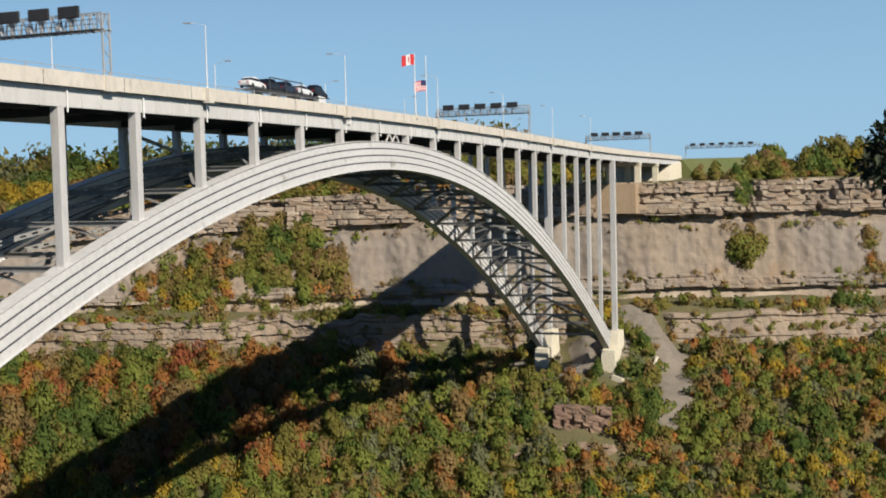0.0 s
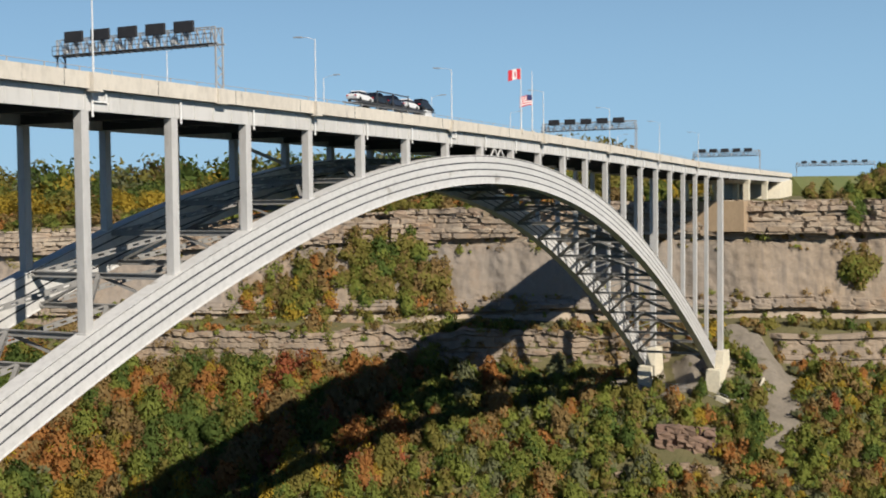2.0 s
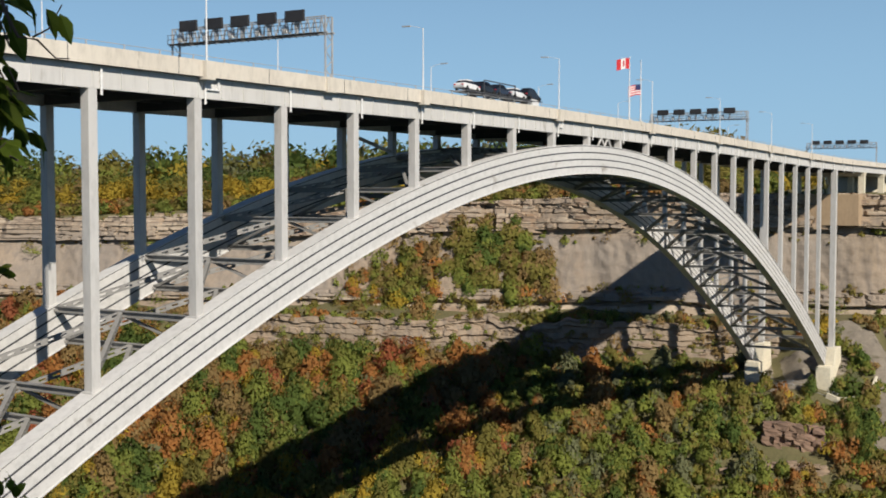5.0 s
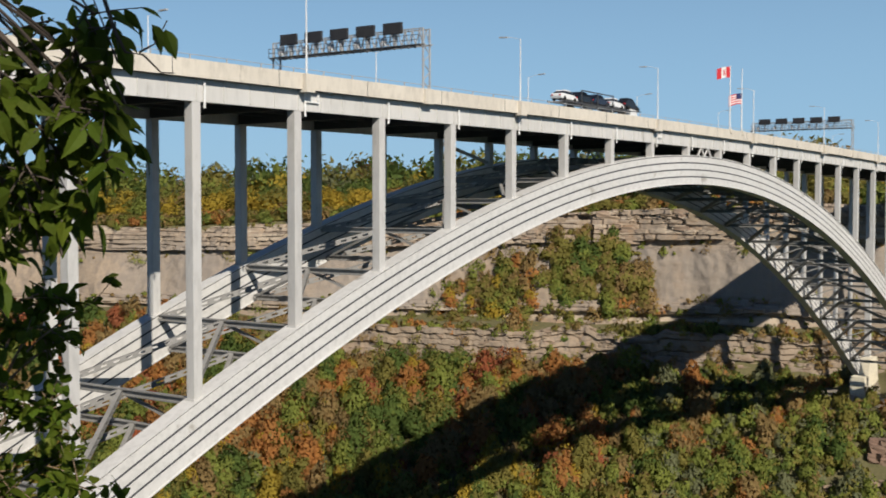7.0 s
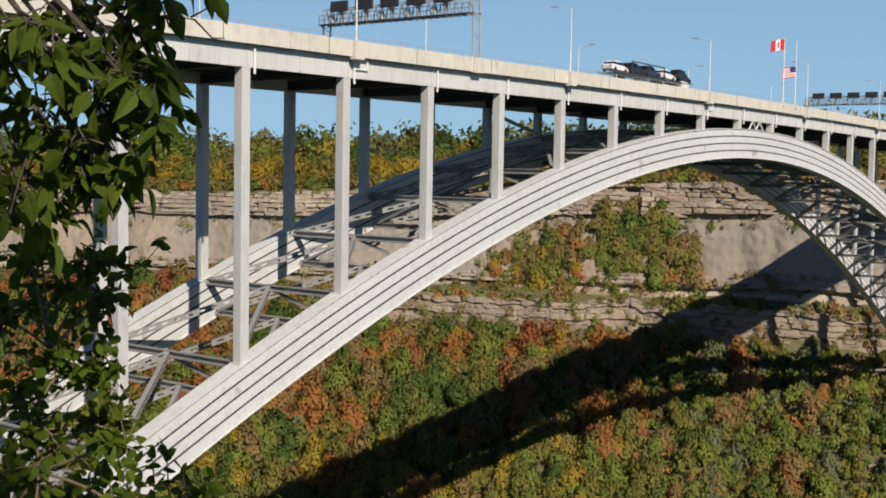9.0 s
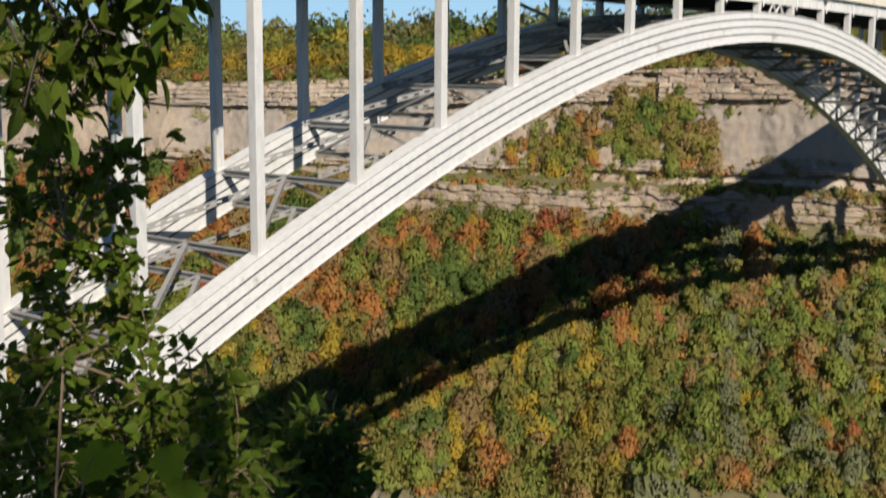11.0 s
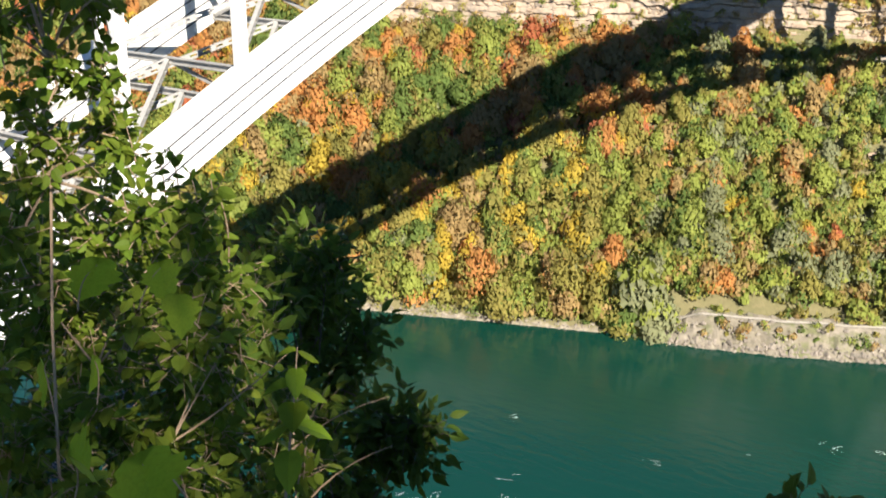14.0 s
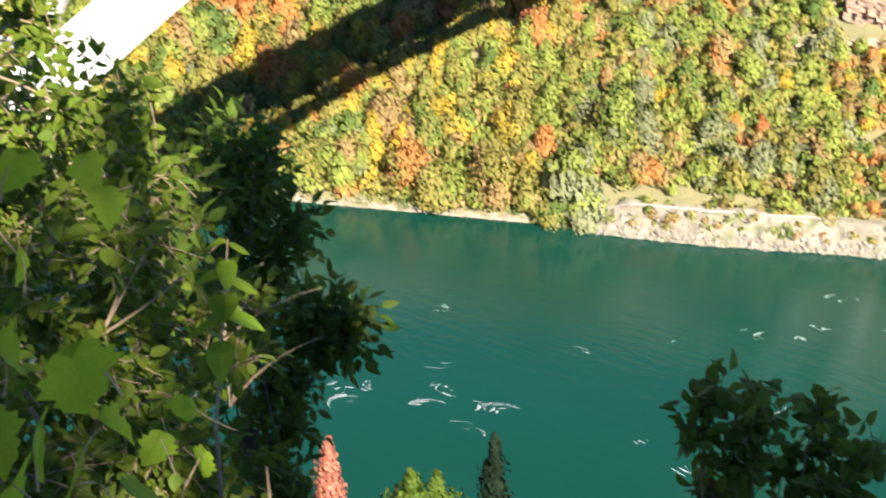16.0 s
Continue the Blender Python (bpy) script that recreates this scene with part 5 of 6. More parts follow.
cab = Geo().hexa([(TX + 8, TY - 1.2, zr + 0.6), (TX + 10.6, TY - 1.2, zr + 0.6), (TX + 10.6, TY + 1.2, zr + 0.6), (TX + 8, TY + 1.2, zr + 0.6),
                  (TX + 8.1, TY - 1.1, zr + 2.6), (TX + 10.0, TY - 1.1, zr + 2.5), (TX + 10.0, TY + 1.1, zr + 2.5), (TX + 8.1, TY + 1.1, zr + 2.6)])
part("cab", cab, CARW, tr, "white truck cab", bevel=0.08)
part("chassis", Geo().box(TX + 4, TX + 11, TY - 0.9, TY + 0.9, zr + 0.45, zr + 0.7), DARKS, tr)
for x in (-9.2, -7.9, 5.2, 6.4, 9.8):
    for s in (-1.05, 1.05):
        part("wheel", Geo().tube([(TX + x, TY + s - 0.14, zr + 0.5), (TX + x, TY + s + 0.14, zr + 0.5)], 0.5, 14), RUBBER, tr)
for dx, m, lab, tall, dz in ((-9.6, CARW, "glossy white saloon car on the transporter's upper deck", 0, 0.3), (-4.9, CARB, "black car loaded on the transporter's upper deck", 0.15, 0.1),
                             (-0.4, CARG, "dark blue car loaded on the transporter's upper deck", 0.12, 0.05), (4.3, CARW, "small white car on the transporter's upper deck", 0.02, -0.05),
                             (9.2, CARB, "black car carried over the truck's cab", 0.22, 0.2)):
    car(TX + dx, TY, zr + UP + 0.12 + dz * 0.3, 0.04 if dx < 8 else 0.09, m, lab, tall)
part("head_rack", Geo().beam((TX + 7.2, TY, zr + UP + 0.02), (TX + 11.4, TY, zr + UP + 0.12), 2.3, 0.12), DARKS, tr)
for dx, m in ((-8.5, CARB), (-3.4, CARW), (2.0, CARW)):
    car(TX + dx, TY, zr + 0.5, 0.0, m, ("white" if m == CARW else "black") + " car on the transporter's lower deck")

# ---------------------------------------------------------------- far approach
app = thing("approach_viaduct", "pale concrete approach piers and abutment at the cliff top", "abutment")
part("retaining_wall", Geo().hexa([(192.0, -0.6, 90.2), (206, -0.6, 90.2), (206, 24, 90.2), (192.0, 24, 90.2), (192.2, -0.4, 99.6), (206, -0.4, 99.6), (206, 24, 99.6), (192.2, 24, 99.6)]), mat("stained_wall", (0.44, 0.325, 0.21), (0.36, 0.26, 0.165), 0.9, 0.12, 1.2, 0.3, stretch=(1, 1, 0.4)), app, "orange-stained beige concrete retaining wall")
for x in (199.5, 229.5):
    for y in (0.2, 9.8, RIB_B - 0.2):
        part("pier_column", Geo().box(x - 0.9, x + 0.9, y - 0.9, y + 0.9, 98.5, low(x) - 0.9), PIERC, app, bevel=0.06)
    part("pier_cap", Geo().box(x - 1.1, x + 1.1, -0.9, RIB_B + 0.9, low(x) - 0.95, low(x) + 0.0), PIERC, app, bevel=0.06)
g = Geo().hexa([(247, -1.0, 98), (290, -1.0, 98), (290, RIB_B + 1, 98), (247, RIB_B + 1, 98), (256, -1.0, low(256) - 0.01), (290, -1.0, low(290) + 1.8), (290, RIB_B + 1, low(290) + 1.8), (256, RIB_B + 1, low(256) - 0.01)])
part("abutment_block", g, PIERC, app, bevel=0.06)
g = Geo().hexa([(276.1, -9, 98), (420, -40, 98), (420, 60, 98), (276.1, 29, 98), (276.1, -1.0, top(276) - 1.1), (420, -20, 110.5), (420, 40, 110.5), (276.1, 20.7, top(276) - 1.1)])
GRASS = mat("plaza_grass", (0.0962, 0.1258, 0.037), (0.1406, 0.1406, 0.0518), 0.9, 0.03, 0.8, 0.5, depth=0.2)
tagged(part("embankment", g, GRASS), "grass-covered road embankment behind the cliff", "embankment", kind="structure")
# fence and low wall beside the pier
fence = thing("fence", "grey chain-link fence beside the arch pier", "fence")
fp = [(150.2, -4.5), (150.2, 1.5), (150.2, 7.5), (150.2, 13.5), (150.4, 19.5), (150.4, 24.0)]
for (xa, ya), (xb, yb) in zip(fp, fp[1:]):
    za, zb_ = ground_z(*uv_of(xa, ya)), ground_z(*uv_of(xb, yb))
    g = Geo()
    for h in (0.15, 1.0, 1.85):
        g.beam((xa, ya, za + h), (xb, yb, zb_ + h), 0.04, 0.04)
    for i in range(24):
        s, e = i / 24, min((i + 3) / 24, 1)
        g.beam((xa + (xb - xa) * s, ya + (yb - ya) * s, za + 0.15), (xa + (xb - xa) * e, ya + (yb - ya) * e, za + 1.85), 0.012, 0.012)
        g.beam((xa + (xb - xa) * e, ya + (yb - ya) * e, za + 0.15), (xa + (xb - xa) * s, ya + (yb - ya) * s, za + 1.85), 0.012, 0.012)
    part("fence_panel", g, STEEL, fence)
for xa, ya in fp:
    za = ground_z(*uv_of(xa, ya))
    part("fence_post", Geo().tube([(xa, ya, za - 0.4), (xa, ya, za + 2.0)], 0.05, 7), STEEL, fence)
wall = thing("low_wall", "low curved stone wall along the gravel track", "wall")
pts = [(84, -57), (82.5, -59.5), (82.6, -62.5), (84.5, -66), (87.5, -69.5), (91, -71.5)]
for (ua, va), (ub, vb) in zip(pts, pts[1:]):
    pa, pb = place(ua, va, ground_z(ua, va)), place(ub, vb, ground_z(ub, vb))
    part("wall_block", Geo().beam((pa[0], pa[1], pa[2] + 0.4), (pb[0], pb[1], pb[2] + 0.4), 0.6, 2.0), PIERC, wall, bevel=0.06)

# ---------------------------------------------------------------- foam on the river
FOAM = mat("river_foam", (0.72, 0.76, 0.74), (0.55, 0.62, 0.6), 0.6, 1.0, 4.0, 0.2)
g = Geo()
fr_ = np.random.default_rng(8)
for u0, v0, n in ((-77, 30, 8), (-82, 27, 9), (-84, 33, 7), (-86, 45, 9), (-82, 48, 7), (-90, 26, 5), (-82, 20, 8), (-38, -31, 8), (-45, -26, 9), (-26, -38, 5), (-45, -22, 6), (-37, -41, 9), (-91, -10, 6),
                  (-45, 42, 4), (-79, 43, 5), (-86, -2, 5), (-60, 12, 2), (-66, 36, 2), (-52, -6, 2), (-70, -20, 3)):
    turn0, bow = fr_.uniform(0, 6.3), fr_.uniform(1.2, 3.2)
    for _ in range(n):         # short torn arcs round one slow swirl
        a0, rr = turn0 + fr_.normal() * 0.55, bow * (1 + 0.35 * fr_.normal())
        span_, w_ = fr_.uniform(0.25, 1.0), fr_.uniform(0.02, 0.055)
        k = 7
        up, dn = [], []
        for i in range(k + 1):
            a = a0 + span_ * (i / k - 0.5)
            ww = w_ * math.sin(math.pi * (i + 0.3) / (k + 0.6)) * (0.4 + 1.1 * fr_.random())
            jog = 0.07 * fr_.normal()
            up.append(place(u0 + (rr + ww + jog) * math.cos(a) * 0.8, v0 + (rr + ww + jog) * math.sin(a) * 1.3, 0.03))
            dn.append(place(u0 + (rr - ww + jog) * math.cos(a) * 0.8, v0 + (rr - ww + jog) * math.sin(a) * 1.3, 0.03))
        g.add(dn + up, [(i, i + k + 1, i + k + 2, i + 1) for i in range(k)])
tagged(part("foam", g, FOAM), "thin white foam flecks drifting on the river", "foam", kind="stuff")
# ---------------------------------------------------------------- plants round the lookout
def spot(yaw, pitch, d):
    """A point d metres from the lookout in a direction."""
    y, p = radians(yaw), radians(pitch)
    return Vector(EYE) + d * Vector((-math.sin(y) * math.cos(p), math.cos(y) * math.cos(p), math.sin(p)))


def foliage_mat(name, a, b, glow=0.45):
    return mat(name, a, b, 0.6, 1.5, 14, 0.25, island=0.28, translucent=glow, spec=0.10, depth=0.01)


LEAF_TREE = foliage_mat("tree_leaf_green", (0.058, 0.098, 0.011), (0.088, 0.118, 0.014), 0.42)
LEAF_SMALL = foliage_mat("shrub_leaf_green", (0.062, 0.104, 0.010), (0.112, 0.142, 0.016))
LEAF_DARK = foliage_mat("dark_leaf_green", (0.056, 0.094, 0.012), (0.086, 0.118, 0.015))
LEAF_DEEP = foliage_mat("deep_leaf_green", (0.048, 0.084, 0.011), (0.076, 0.110, 0.015), 0.40)
LEAF_VINE = foliage_mat("vine_leaf_green", (0.125, 0.205, 0.014), (0.175, 0.235, 0.018), 0.55)
TWIG = mat("twig_bark", (0.222, 0.1554, 0.0962), (0.1406, 0.0962, 0.0592), 0.85, 3, 30, 0.4)

# leaf outlines: (along, half width) of one side, along a length of one
OVATE = [(0.0, 0.0), (0.16, 0.17), (0.38, 0.25), (0.64, 0.18), (0.86, 0.07), (1.0, 0.0)]
ROUND = [(0.0, 0.0), (0.12, 0.22), (0.38, 0.36), (0.68, 0.30), (0.90, 0.12), (1.0, 0.0)]
PLAIN = [(0.0, 0.0), (0.30, 0.25), (0.68, 0.18), (1.0, 0.0)]
LOBED = [(0.0, 0.0), (-0.18, 0.20), (-0.10, 0.36), (0.03, 0.35), (0.05, 0.52), (0.17, 0.47), (0.22, 0.60), (0.34, 0.45), (0.42, 0.34), (0.50, 0.42), (0.60, 0.31), (0.70, 0.30), (0.80, 0.16), (1.0, 0.0)]


def leaf_points(outline, fold=0.12, droop=0.18, wave=0.0):
    """Points and faces of a folded leaf with a midrib, in its own frame: x along, y across, z up."""
    pts, faces = [], []
    n = len(outline)
    for t, w in outline:
        pts.append((t, 0, -droop * t * t))
    for s in (-1, 1):
        for i, (t, w) in enumerate(outline):
            pts.append((t, s * w, fold * w - droop * t * t + wave * math.sin(9 * t + s)))
    for i in range(n - 1):
        for k, s in ((n, -1), (2 * n, 1)):
            q = (i, k + i, k + i + 1, i + 1) if s < 0 else (i, i + 1, k + i + 1, k + i)
            if i == 0:
                q = (0, k + 1, 1) if s < 0 else (0, 1, k + 1)
            elif i == n - 2:
                q = (i, k + i, n - 1) if s < 0 else (i, n - 1, k + i)
            faces.append(q)
    return np.array(pts), faces


def frame_of(d, up):
    d = d.normalized()
    s = up.cross(d)
    s = s.normalized() if s.length > 1e-3 else Vector((1, 0, 0))
    return d, s, d.cross(s)


class Plant:
    """Grows stems and leaves towards given clusters."""

    def __init__(self, name, label, category, seed, leaf, shape, material, group=""):
        self.t = thing(name, label, category, group)
        self.r = np.random.default_rng(seed)
        self.wood, self.leaves = Geo(), Geo()
        self.leaf, self.m = leaf, material
        self.forms = [leaf_points(shape, f, d, w) for f, d, w in ((0.15, 0.2, 0.01), (0.5, 0.1, 0.02), (-0.2, 0.35, 0.015), (0.3, 0.55, 0.01))]
        self.single = 0
        self.meshes = []

    def leaf_at(self, p, d, size, up=None):
        r = self.r
        up = Vector(r.normal(size=3)) * 0.7 + Vector((0, 0, 1)) if up is None else up
        d, s, u = frame_of(d, up)
        pts, faces = self.forms[int(r.integers(0, 4))]
        if self.single > 0:
            self.single -= 1
            if not self.meshes:
                for a, b in self.forms:
                    me = bpy.data.meshes.new("leaf")
                    me.from_pydata([tuple(q) for q in a], [], b)
                    me.materials.append(self.m)
                    self.meshes.append(me)
            o = new("leaf", self.meshes[int(r.integers(0, 4))])
            o.parent = self.t
            o.matrix_world = Matrix(((d.x, s.x, u.x, p.x), (d.y, s.y, u.y, p.y), (d.z, s.z, u.z, p.z), (0, 0, 0, 1))) @ Matrix.Diagonal((size, size, size, 1))
            return
        self.leaves.add([p + size * (d * a + s * b + u * c) for a, b, c in pts], faces)

    def stem(self, a, b, r0, r1, sag=0.1, n=6):
        a, b = Vector(a), Vector(b)
        mid = (a + b) / 2 + Vector(self.r.normal(size=3)) * sag * (b - a).length * 0.5 + Vector((0, 0, sag * (b - a).length))
        pts = [a * (1 - t) ** 2 + mid * 2 * t * (1 - t) + b * t * t for t in (i / n for i in range(n + 1))]
        self.wood.tube(pts, [r0 + (r1 - r0) * i / n for i in range(n + 1)], 5)
        return pts

    def cluster(self, root, c, radius, twigs, dense=1.0, droop=0.0, thick=0.008):
        """Twigs that fan out round c, set with alternate leaves."""
        r = self.r
        if root is not None:
            self.stem(root, c, thick, 0.004, 0.08)
        for _ in range(twigs):
            d = Vector(r.normal(size=3))
            d.z += 0.35 - droop
            d.normalize()
            a = c - d * radius * 0.35 + Vector(r.normal(size=3)) * radius * 0.25
            b = c + d * radius * r.uniform(0.7, 1.15)
            pts = self.stem(a, b, 0.0028, 0.0012, 0.06, 5)
            L_ = (b - a).length
            n = max(3, int(dense * L_ / (self.leaf * 0.42)))
            for i in range(n):
                t = (i + 0.6) / n
                p = a.lerp(b, t) + (pts[min(int(t * 5), 4)] - a.lerp(b, min(int(t * 5), 4) / 5))
                side = Vector(r.normal(size=3))
                side = (side - side.dot(d) * d).normalized() if i < n - 1 else d
                self.leaf_at(p, (d * 0.55 + side + Vector((0, 0, -droop))), self.leaf * r.uniform(0.65, 1.2))

    def done(self, wood=None):
        if self.wood.v:
            tagged(part("stem", self.wood, wood or TWIG, self.t), kind="stuff")
        if self.leaves.v:
            tagged(part("foliage", self.leaves, self.m, self.t), kind="stuff")
        return self.t


def root_below(p):
    u, v = uv_of(p.x, p.y)
    return Vector((p.x, p.y, ground_z(u, v) - 0.1))


# overhanging branch with pointed leaves
tree = Plant("overhanging_tree", "tree with drooping pointed green leaves hanging over the lookout", "tree", 21, 0.085, OVATE, LEAF_TREE)
tree.single = 280
trunk_base = root_below(spot(-8, 0, 3.4))
fork = spot(-12, 24, 3.3)
tree.wood.tube([trunk_base, trunk_base + Vector((0.05, 0.02, 1.2)), fork], [0.11, 0.09, 0.06], 9)
hub = spot(-27, 13, 3.1)
tree.stem(fork, hub, 0.05, 0.025, 0.05)
for yaw, pitch, d in ((-33.2, 6.2, 2.9), (-34.7, 4.0, 3.0), (-36.3, 5.0, 3.1), (-37.2, 4.4, 3.0), (-36.7, 2.2, 3.1), (-34.3, 0.8, 3.0), (-33.3, 2.7, 3.2), (-35.2, -0.5, 3.1), (-32.6, -0.6, 3.0), (-36.6, 0.6, 3.2),
                      (-35.2, 7.2, 3.1), (-38.3, 8.6, 3.1), (-31.8, 4.4, 3.0), (-33.6, -2.2, 3.2)):
    tree.cluster(hub, spot(yaw, pitch, d), 0.13, 8, 0.85, 0.5, 0.006)
for yaw, pitch, d in ((-38.9, 5.2, 3.0), (-39.2, 3.4, 3.1), (-38.8, 2.0, 3.0), (-37.9, 0.2, 3.1), (-37.5, 6.6, 3.0), (-36.9, -1.2, 3.1), (-38.2, 3.9, 3.0)):
    tree.cluster(hub, spot(yaw, pitch, d), 0.085, 5, 0.8, 0.5, 0.005)
twig = [spot(y, p, 3.0) for y, p in ((-38.4, 10.5), (-39.2, 7.9), (-39.7, 6.9), (-40.5, 6.8), (-41.3, 6.0), (-41.9, 6.0))]
tree.wood.tube(twig, [0.006, 0.005, 0.004, 0.003, 0.002, 0.0015], 5)
tree.wood.tube([spot(-40.3, 6.9, 3.0), spot(-41.0, 7.3, 3.0), spot(-41.6, 8.4, 3.0)], [0.003, 0.002, 0.0015], 5)
for y, p in ((-40.2, 8.3), (-40.9, 8.2), (-41.5, 8.0)):
    tree.leaf_at(spot(y, p, 3.0), Vector((0.2, -0.3, -1)), 0.08)
tree.done(BARK)

# climbing shrub with small round leaves
sh = Plant("shrub", "tall shrub with small rounded green leaves at the gorge edge", "shrub", 22, 0.048, ROUND, LEAF_SMALL, "shrubs at the lookout")
base = root_below(spot(-33.0, -30, 4.2))
spine = [spot(-33.5, -14, 4.0), spot(-34.0, -8.5, 4.0), spot(-33.5, -3.0, 4.0)]
sh.stem(base, spine[0], 0.006, 0.005, 0.2)
sh.stem(spine[0], spine[1], 0.005, 0.005, 0.15)
sh.stem(spine[1], spine[2], 0.005, 0.003, 0.15)
for i, (yaw, pitch) in enumerate(((-33.2, -4.2), (-34.6, -5.9), (-36.0, -4.8), (-36.4, -6.5), (-32.6, -2.6), (-34.4, -9.3), (-33.2, -11.8), (-35.9, -11.9), (-36.8, -13.0), (-32.6, -14.0), (-35.4, -17.0),
                                  (-31.9, -7.0), (-34.2, -13.4), (-32.8, -10.3), (-37.4, -16.0), (-31.8, -16.5), (-33.2, -6.6), (-36.2, -9.4))):
    sh.cluster(spine[1] if pitch > -10 else spine[0], spot(yaw, pitch, 4.0 + 0.25 * math.sin(i * 2.1)), 0.13, 9, 1.0, 0.0, 0.005)
tw = [spot(y, p, 3.9) for y, p in ((-35.2, -6.8), (-35.8, -6.2), (-37.1, -5.2), (-38.2, -4.6), (-39.1, -3.5))]
sh.wood.tube(tw, [0.004, 0.0035, 0.003, 0.002, 0.0015], 5)
for k in range(12):
    a = tw[1 + k % 4].lerp(tw[min(2 + k % 4, 4)], (k * 0.37) % 1)
    sh.leaf_at(a, Vector(sh.r.normal(size=3)), 0.045)
sh.done()

# leafy thickets below, one behind the other
EDGE_P, EDGE_Y = [-36, -33, -30, -28, -26, -23, -20, -17.5, -16, -14.5, -13], [-46.5, -47.0, -47.6, -49.6, -48.6, -47.2, -46.6, -45.6, -41.6, -40.6, -36.5]


def thicket(label, seed, leaf, material, dist, step, twigs, radius, high, inset, shape, every=4):
    th = Plant("shrub", label, "shrub", seed, leaf, shape, material, "shrubs at the lookout")
    r = th.r
    for y in (-33, -37, -41, -45):
        th.stem(root_below(spot(y, -37, dist)), spot(y - 1, -33.5, dist), 0.012, 0.006, 0.1)
    k = 0
    for pitch in np.arange(-36.5, high, step):
        for yaw in np.arange(-30.5, float(np.interp(pitch, EDGE_P, EDGE_Y)) + inset, -step * 1.05):
            k += 1
            y, p = yaw + r.normal() * step * 0.3, pitch + r.normal() * step * 0.3
            c = spot(y, p, dist * r.uniform(0.85, 1.15))
            if k % 3 == 0 and every < 8:
                e = c + Vector((r.normal() * 0.16, r.normal() * 0.16, -abs(r.normal()) * 0.3 - 0.1))
                for _ in range(3):
                    th.stem(e, e + Vector((r.normal() * 0.2, r.normal() * 0.2, 0.28)), 0.0045, 0.0015, 0.1)
            th.cluster(None, c, radius * r.uniform(0.7, 1.2), twigs, 0.8, 0.1, 0.006)
    return th


th = thicket("dense dark green thicket on the edge of the slope", 23, 0.115, LEAF_DARK, 7.0, 1.9, 12, 0.32, -15.5, 3.2, OVATE, 9)
th.done()
th = thicket("tangled shrub with fresh green leaves on the edge of the slope", 33, 0.060, LEAF_SMALL, 4.6, 1.75, 9, 0.17, -16.5, 4.6, ROUND, 7)
for yaw, pitch in ((-39.2, -13.0), (-38.6, -13.6), (-40.9, -14.4), (-37.5, -13.8), (-39.9, -14.0), (-41.3, -15.4)):
    th.stem(spot(yaw - 0.2, pitch - 3.0, 4.7), spot(yaw, pitch, 4.7), 0.004, 0.002)
    for k in range(16):
        th.leaf_at(spot(yaw + th.r.normal() * 0.15, pitch - 0.2 * k, 4.7), Vector((th.r.normal(), th.r.normal(), 0.5)), 0.055)
th.done()

# darker young tree further down the slope
dk = Plant("young_tree", "young dark green tree leaning out over the gorge", "tree", 24, 0.125, OVATE, LEAF_DEEP)
base = root_below(spot(-44.5, -36, 8.8))
crown_c = spot(-45, -24, 8.8)
dk.wood.tube([base, base.lerp(crown_c, 0.5) + Vector((0.1, 0, 0)), crown_c], [0.07, 0.05, 0.03], 8)
for i, (yaw, pitch) in enumerate(((-43.0, -18.6), (-45.0, -18.2), (-46.4, -18.8), (-46.9, -20.0), (-45.8, -20.4), (-44.2, -20.2), (-45.6, -22.2), (-47.2, -23.8), (-47.9, -22.6), (-49.2, -26.0), (-50.2, -27.6),
                                  (-47.7, -29.6), (-47.3, -31.6), (-50.6, -26.8), (-42.9, -20.2), (-46.4, -25.6), (-48.2, -27.4), (-46.0, -27.6), (-44.4, -24.0), (-46.6, -30.4), (-45.6, -33.4), (-47.0, -34.2))):
    dk.cluster(crown_c if i % 2 else base.lerp(crown_c, 0.6), spot(yaw, pitch, 8.8 + 0.6 * math.sin(i * 2.3)), 0.32, 21, 1.1, 0.1, 0.010)
dk.done(BARK)

# vine with broad lobed leaves close by
vn = Plant("grape_vine", "wild vine with broad lobed bright green leaves", "vine", 25, 0.12, LOBED, LEAF_VINE)
vn.single = 40
eye_v = Vector(EYE)
vb = root_below(spot(-30, -45, 2.2))
for yaw, pitch, d, size in ((-36.4, -27.4, 2.0, 0.13), (-34.2, -30.2, 1.9, 0.12), (-35.2, -18.0, 2.5, 0.10), (-38.2, -18.4, 2.7, 0.085), (-35.6, -33.2, 1.9, 0.12), (-32.6, -32.6, 1.8, 0.12), (-38.9, -20.0, 2.7, 0.085),
                            (-33.0, -26.6, 2.2, 0.10), (-37.6, -30.6, 2.4, 0.09), (-32.2, -22.4, 2.5, 0.09), (-40.4, -31.6, 2.8, 0.08), (-41.8, -30.0, 3.2, 0.08), (-38.6, -33.8, 2.4, 0.10), (-34.6, -22.4, 2.9, 0.075),
                            (-42.6, -32.6, 3.0, 0.08), (-31.8, -29.4, 2.0, 0.10)):
    p = spot(yaw, pitch, d)
    out = (eye_v - p).normalized()
    vn.leaf_at(p, Vector((vn.r.normal() * 0.5, vn.r.normal() * 0.5, -0.9)), size * 1.05, out * 0.5 + Vector((0, 0, 0.6)) + Vector(vn.r.normal(size=3)) * 0.55)
    vn.wood = Geo()
    vn.stem(p + Vector((vn.r.normal() * 0.06, vn.r.normal() * 0.06, -0.09)), p, 0.002, 0.0012, 0.2)
    part("petiole", vn.wood, TWIG, vn.t)
vn.wood = Geo()
vn.done()

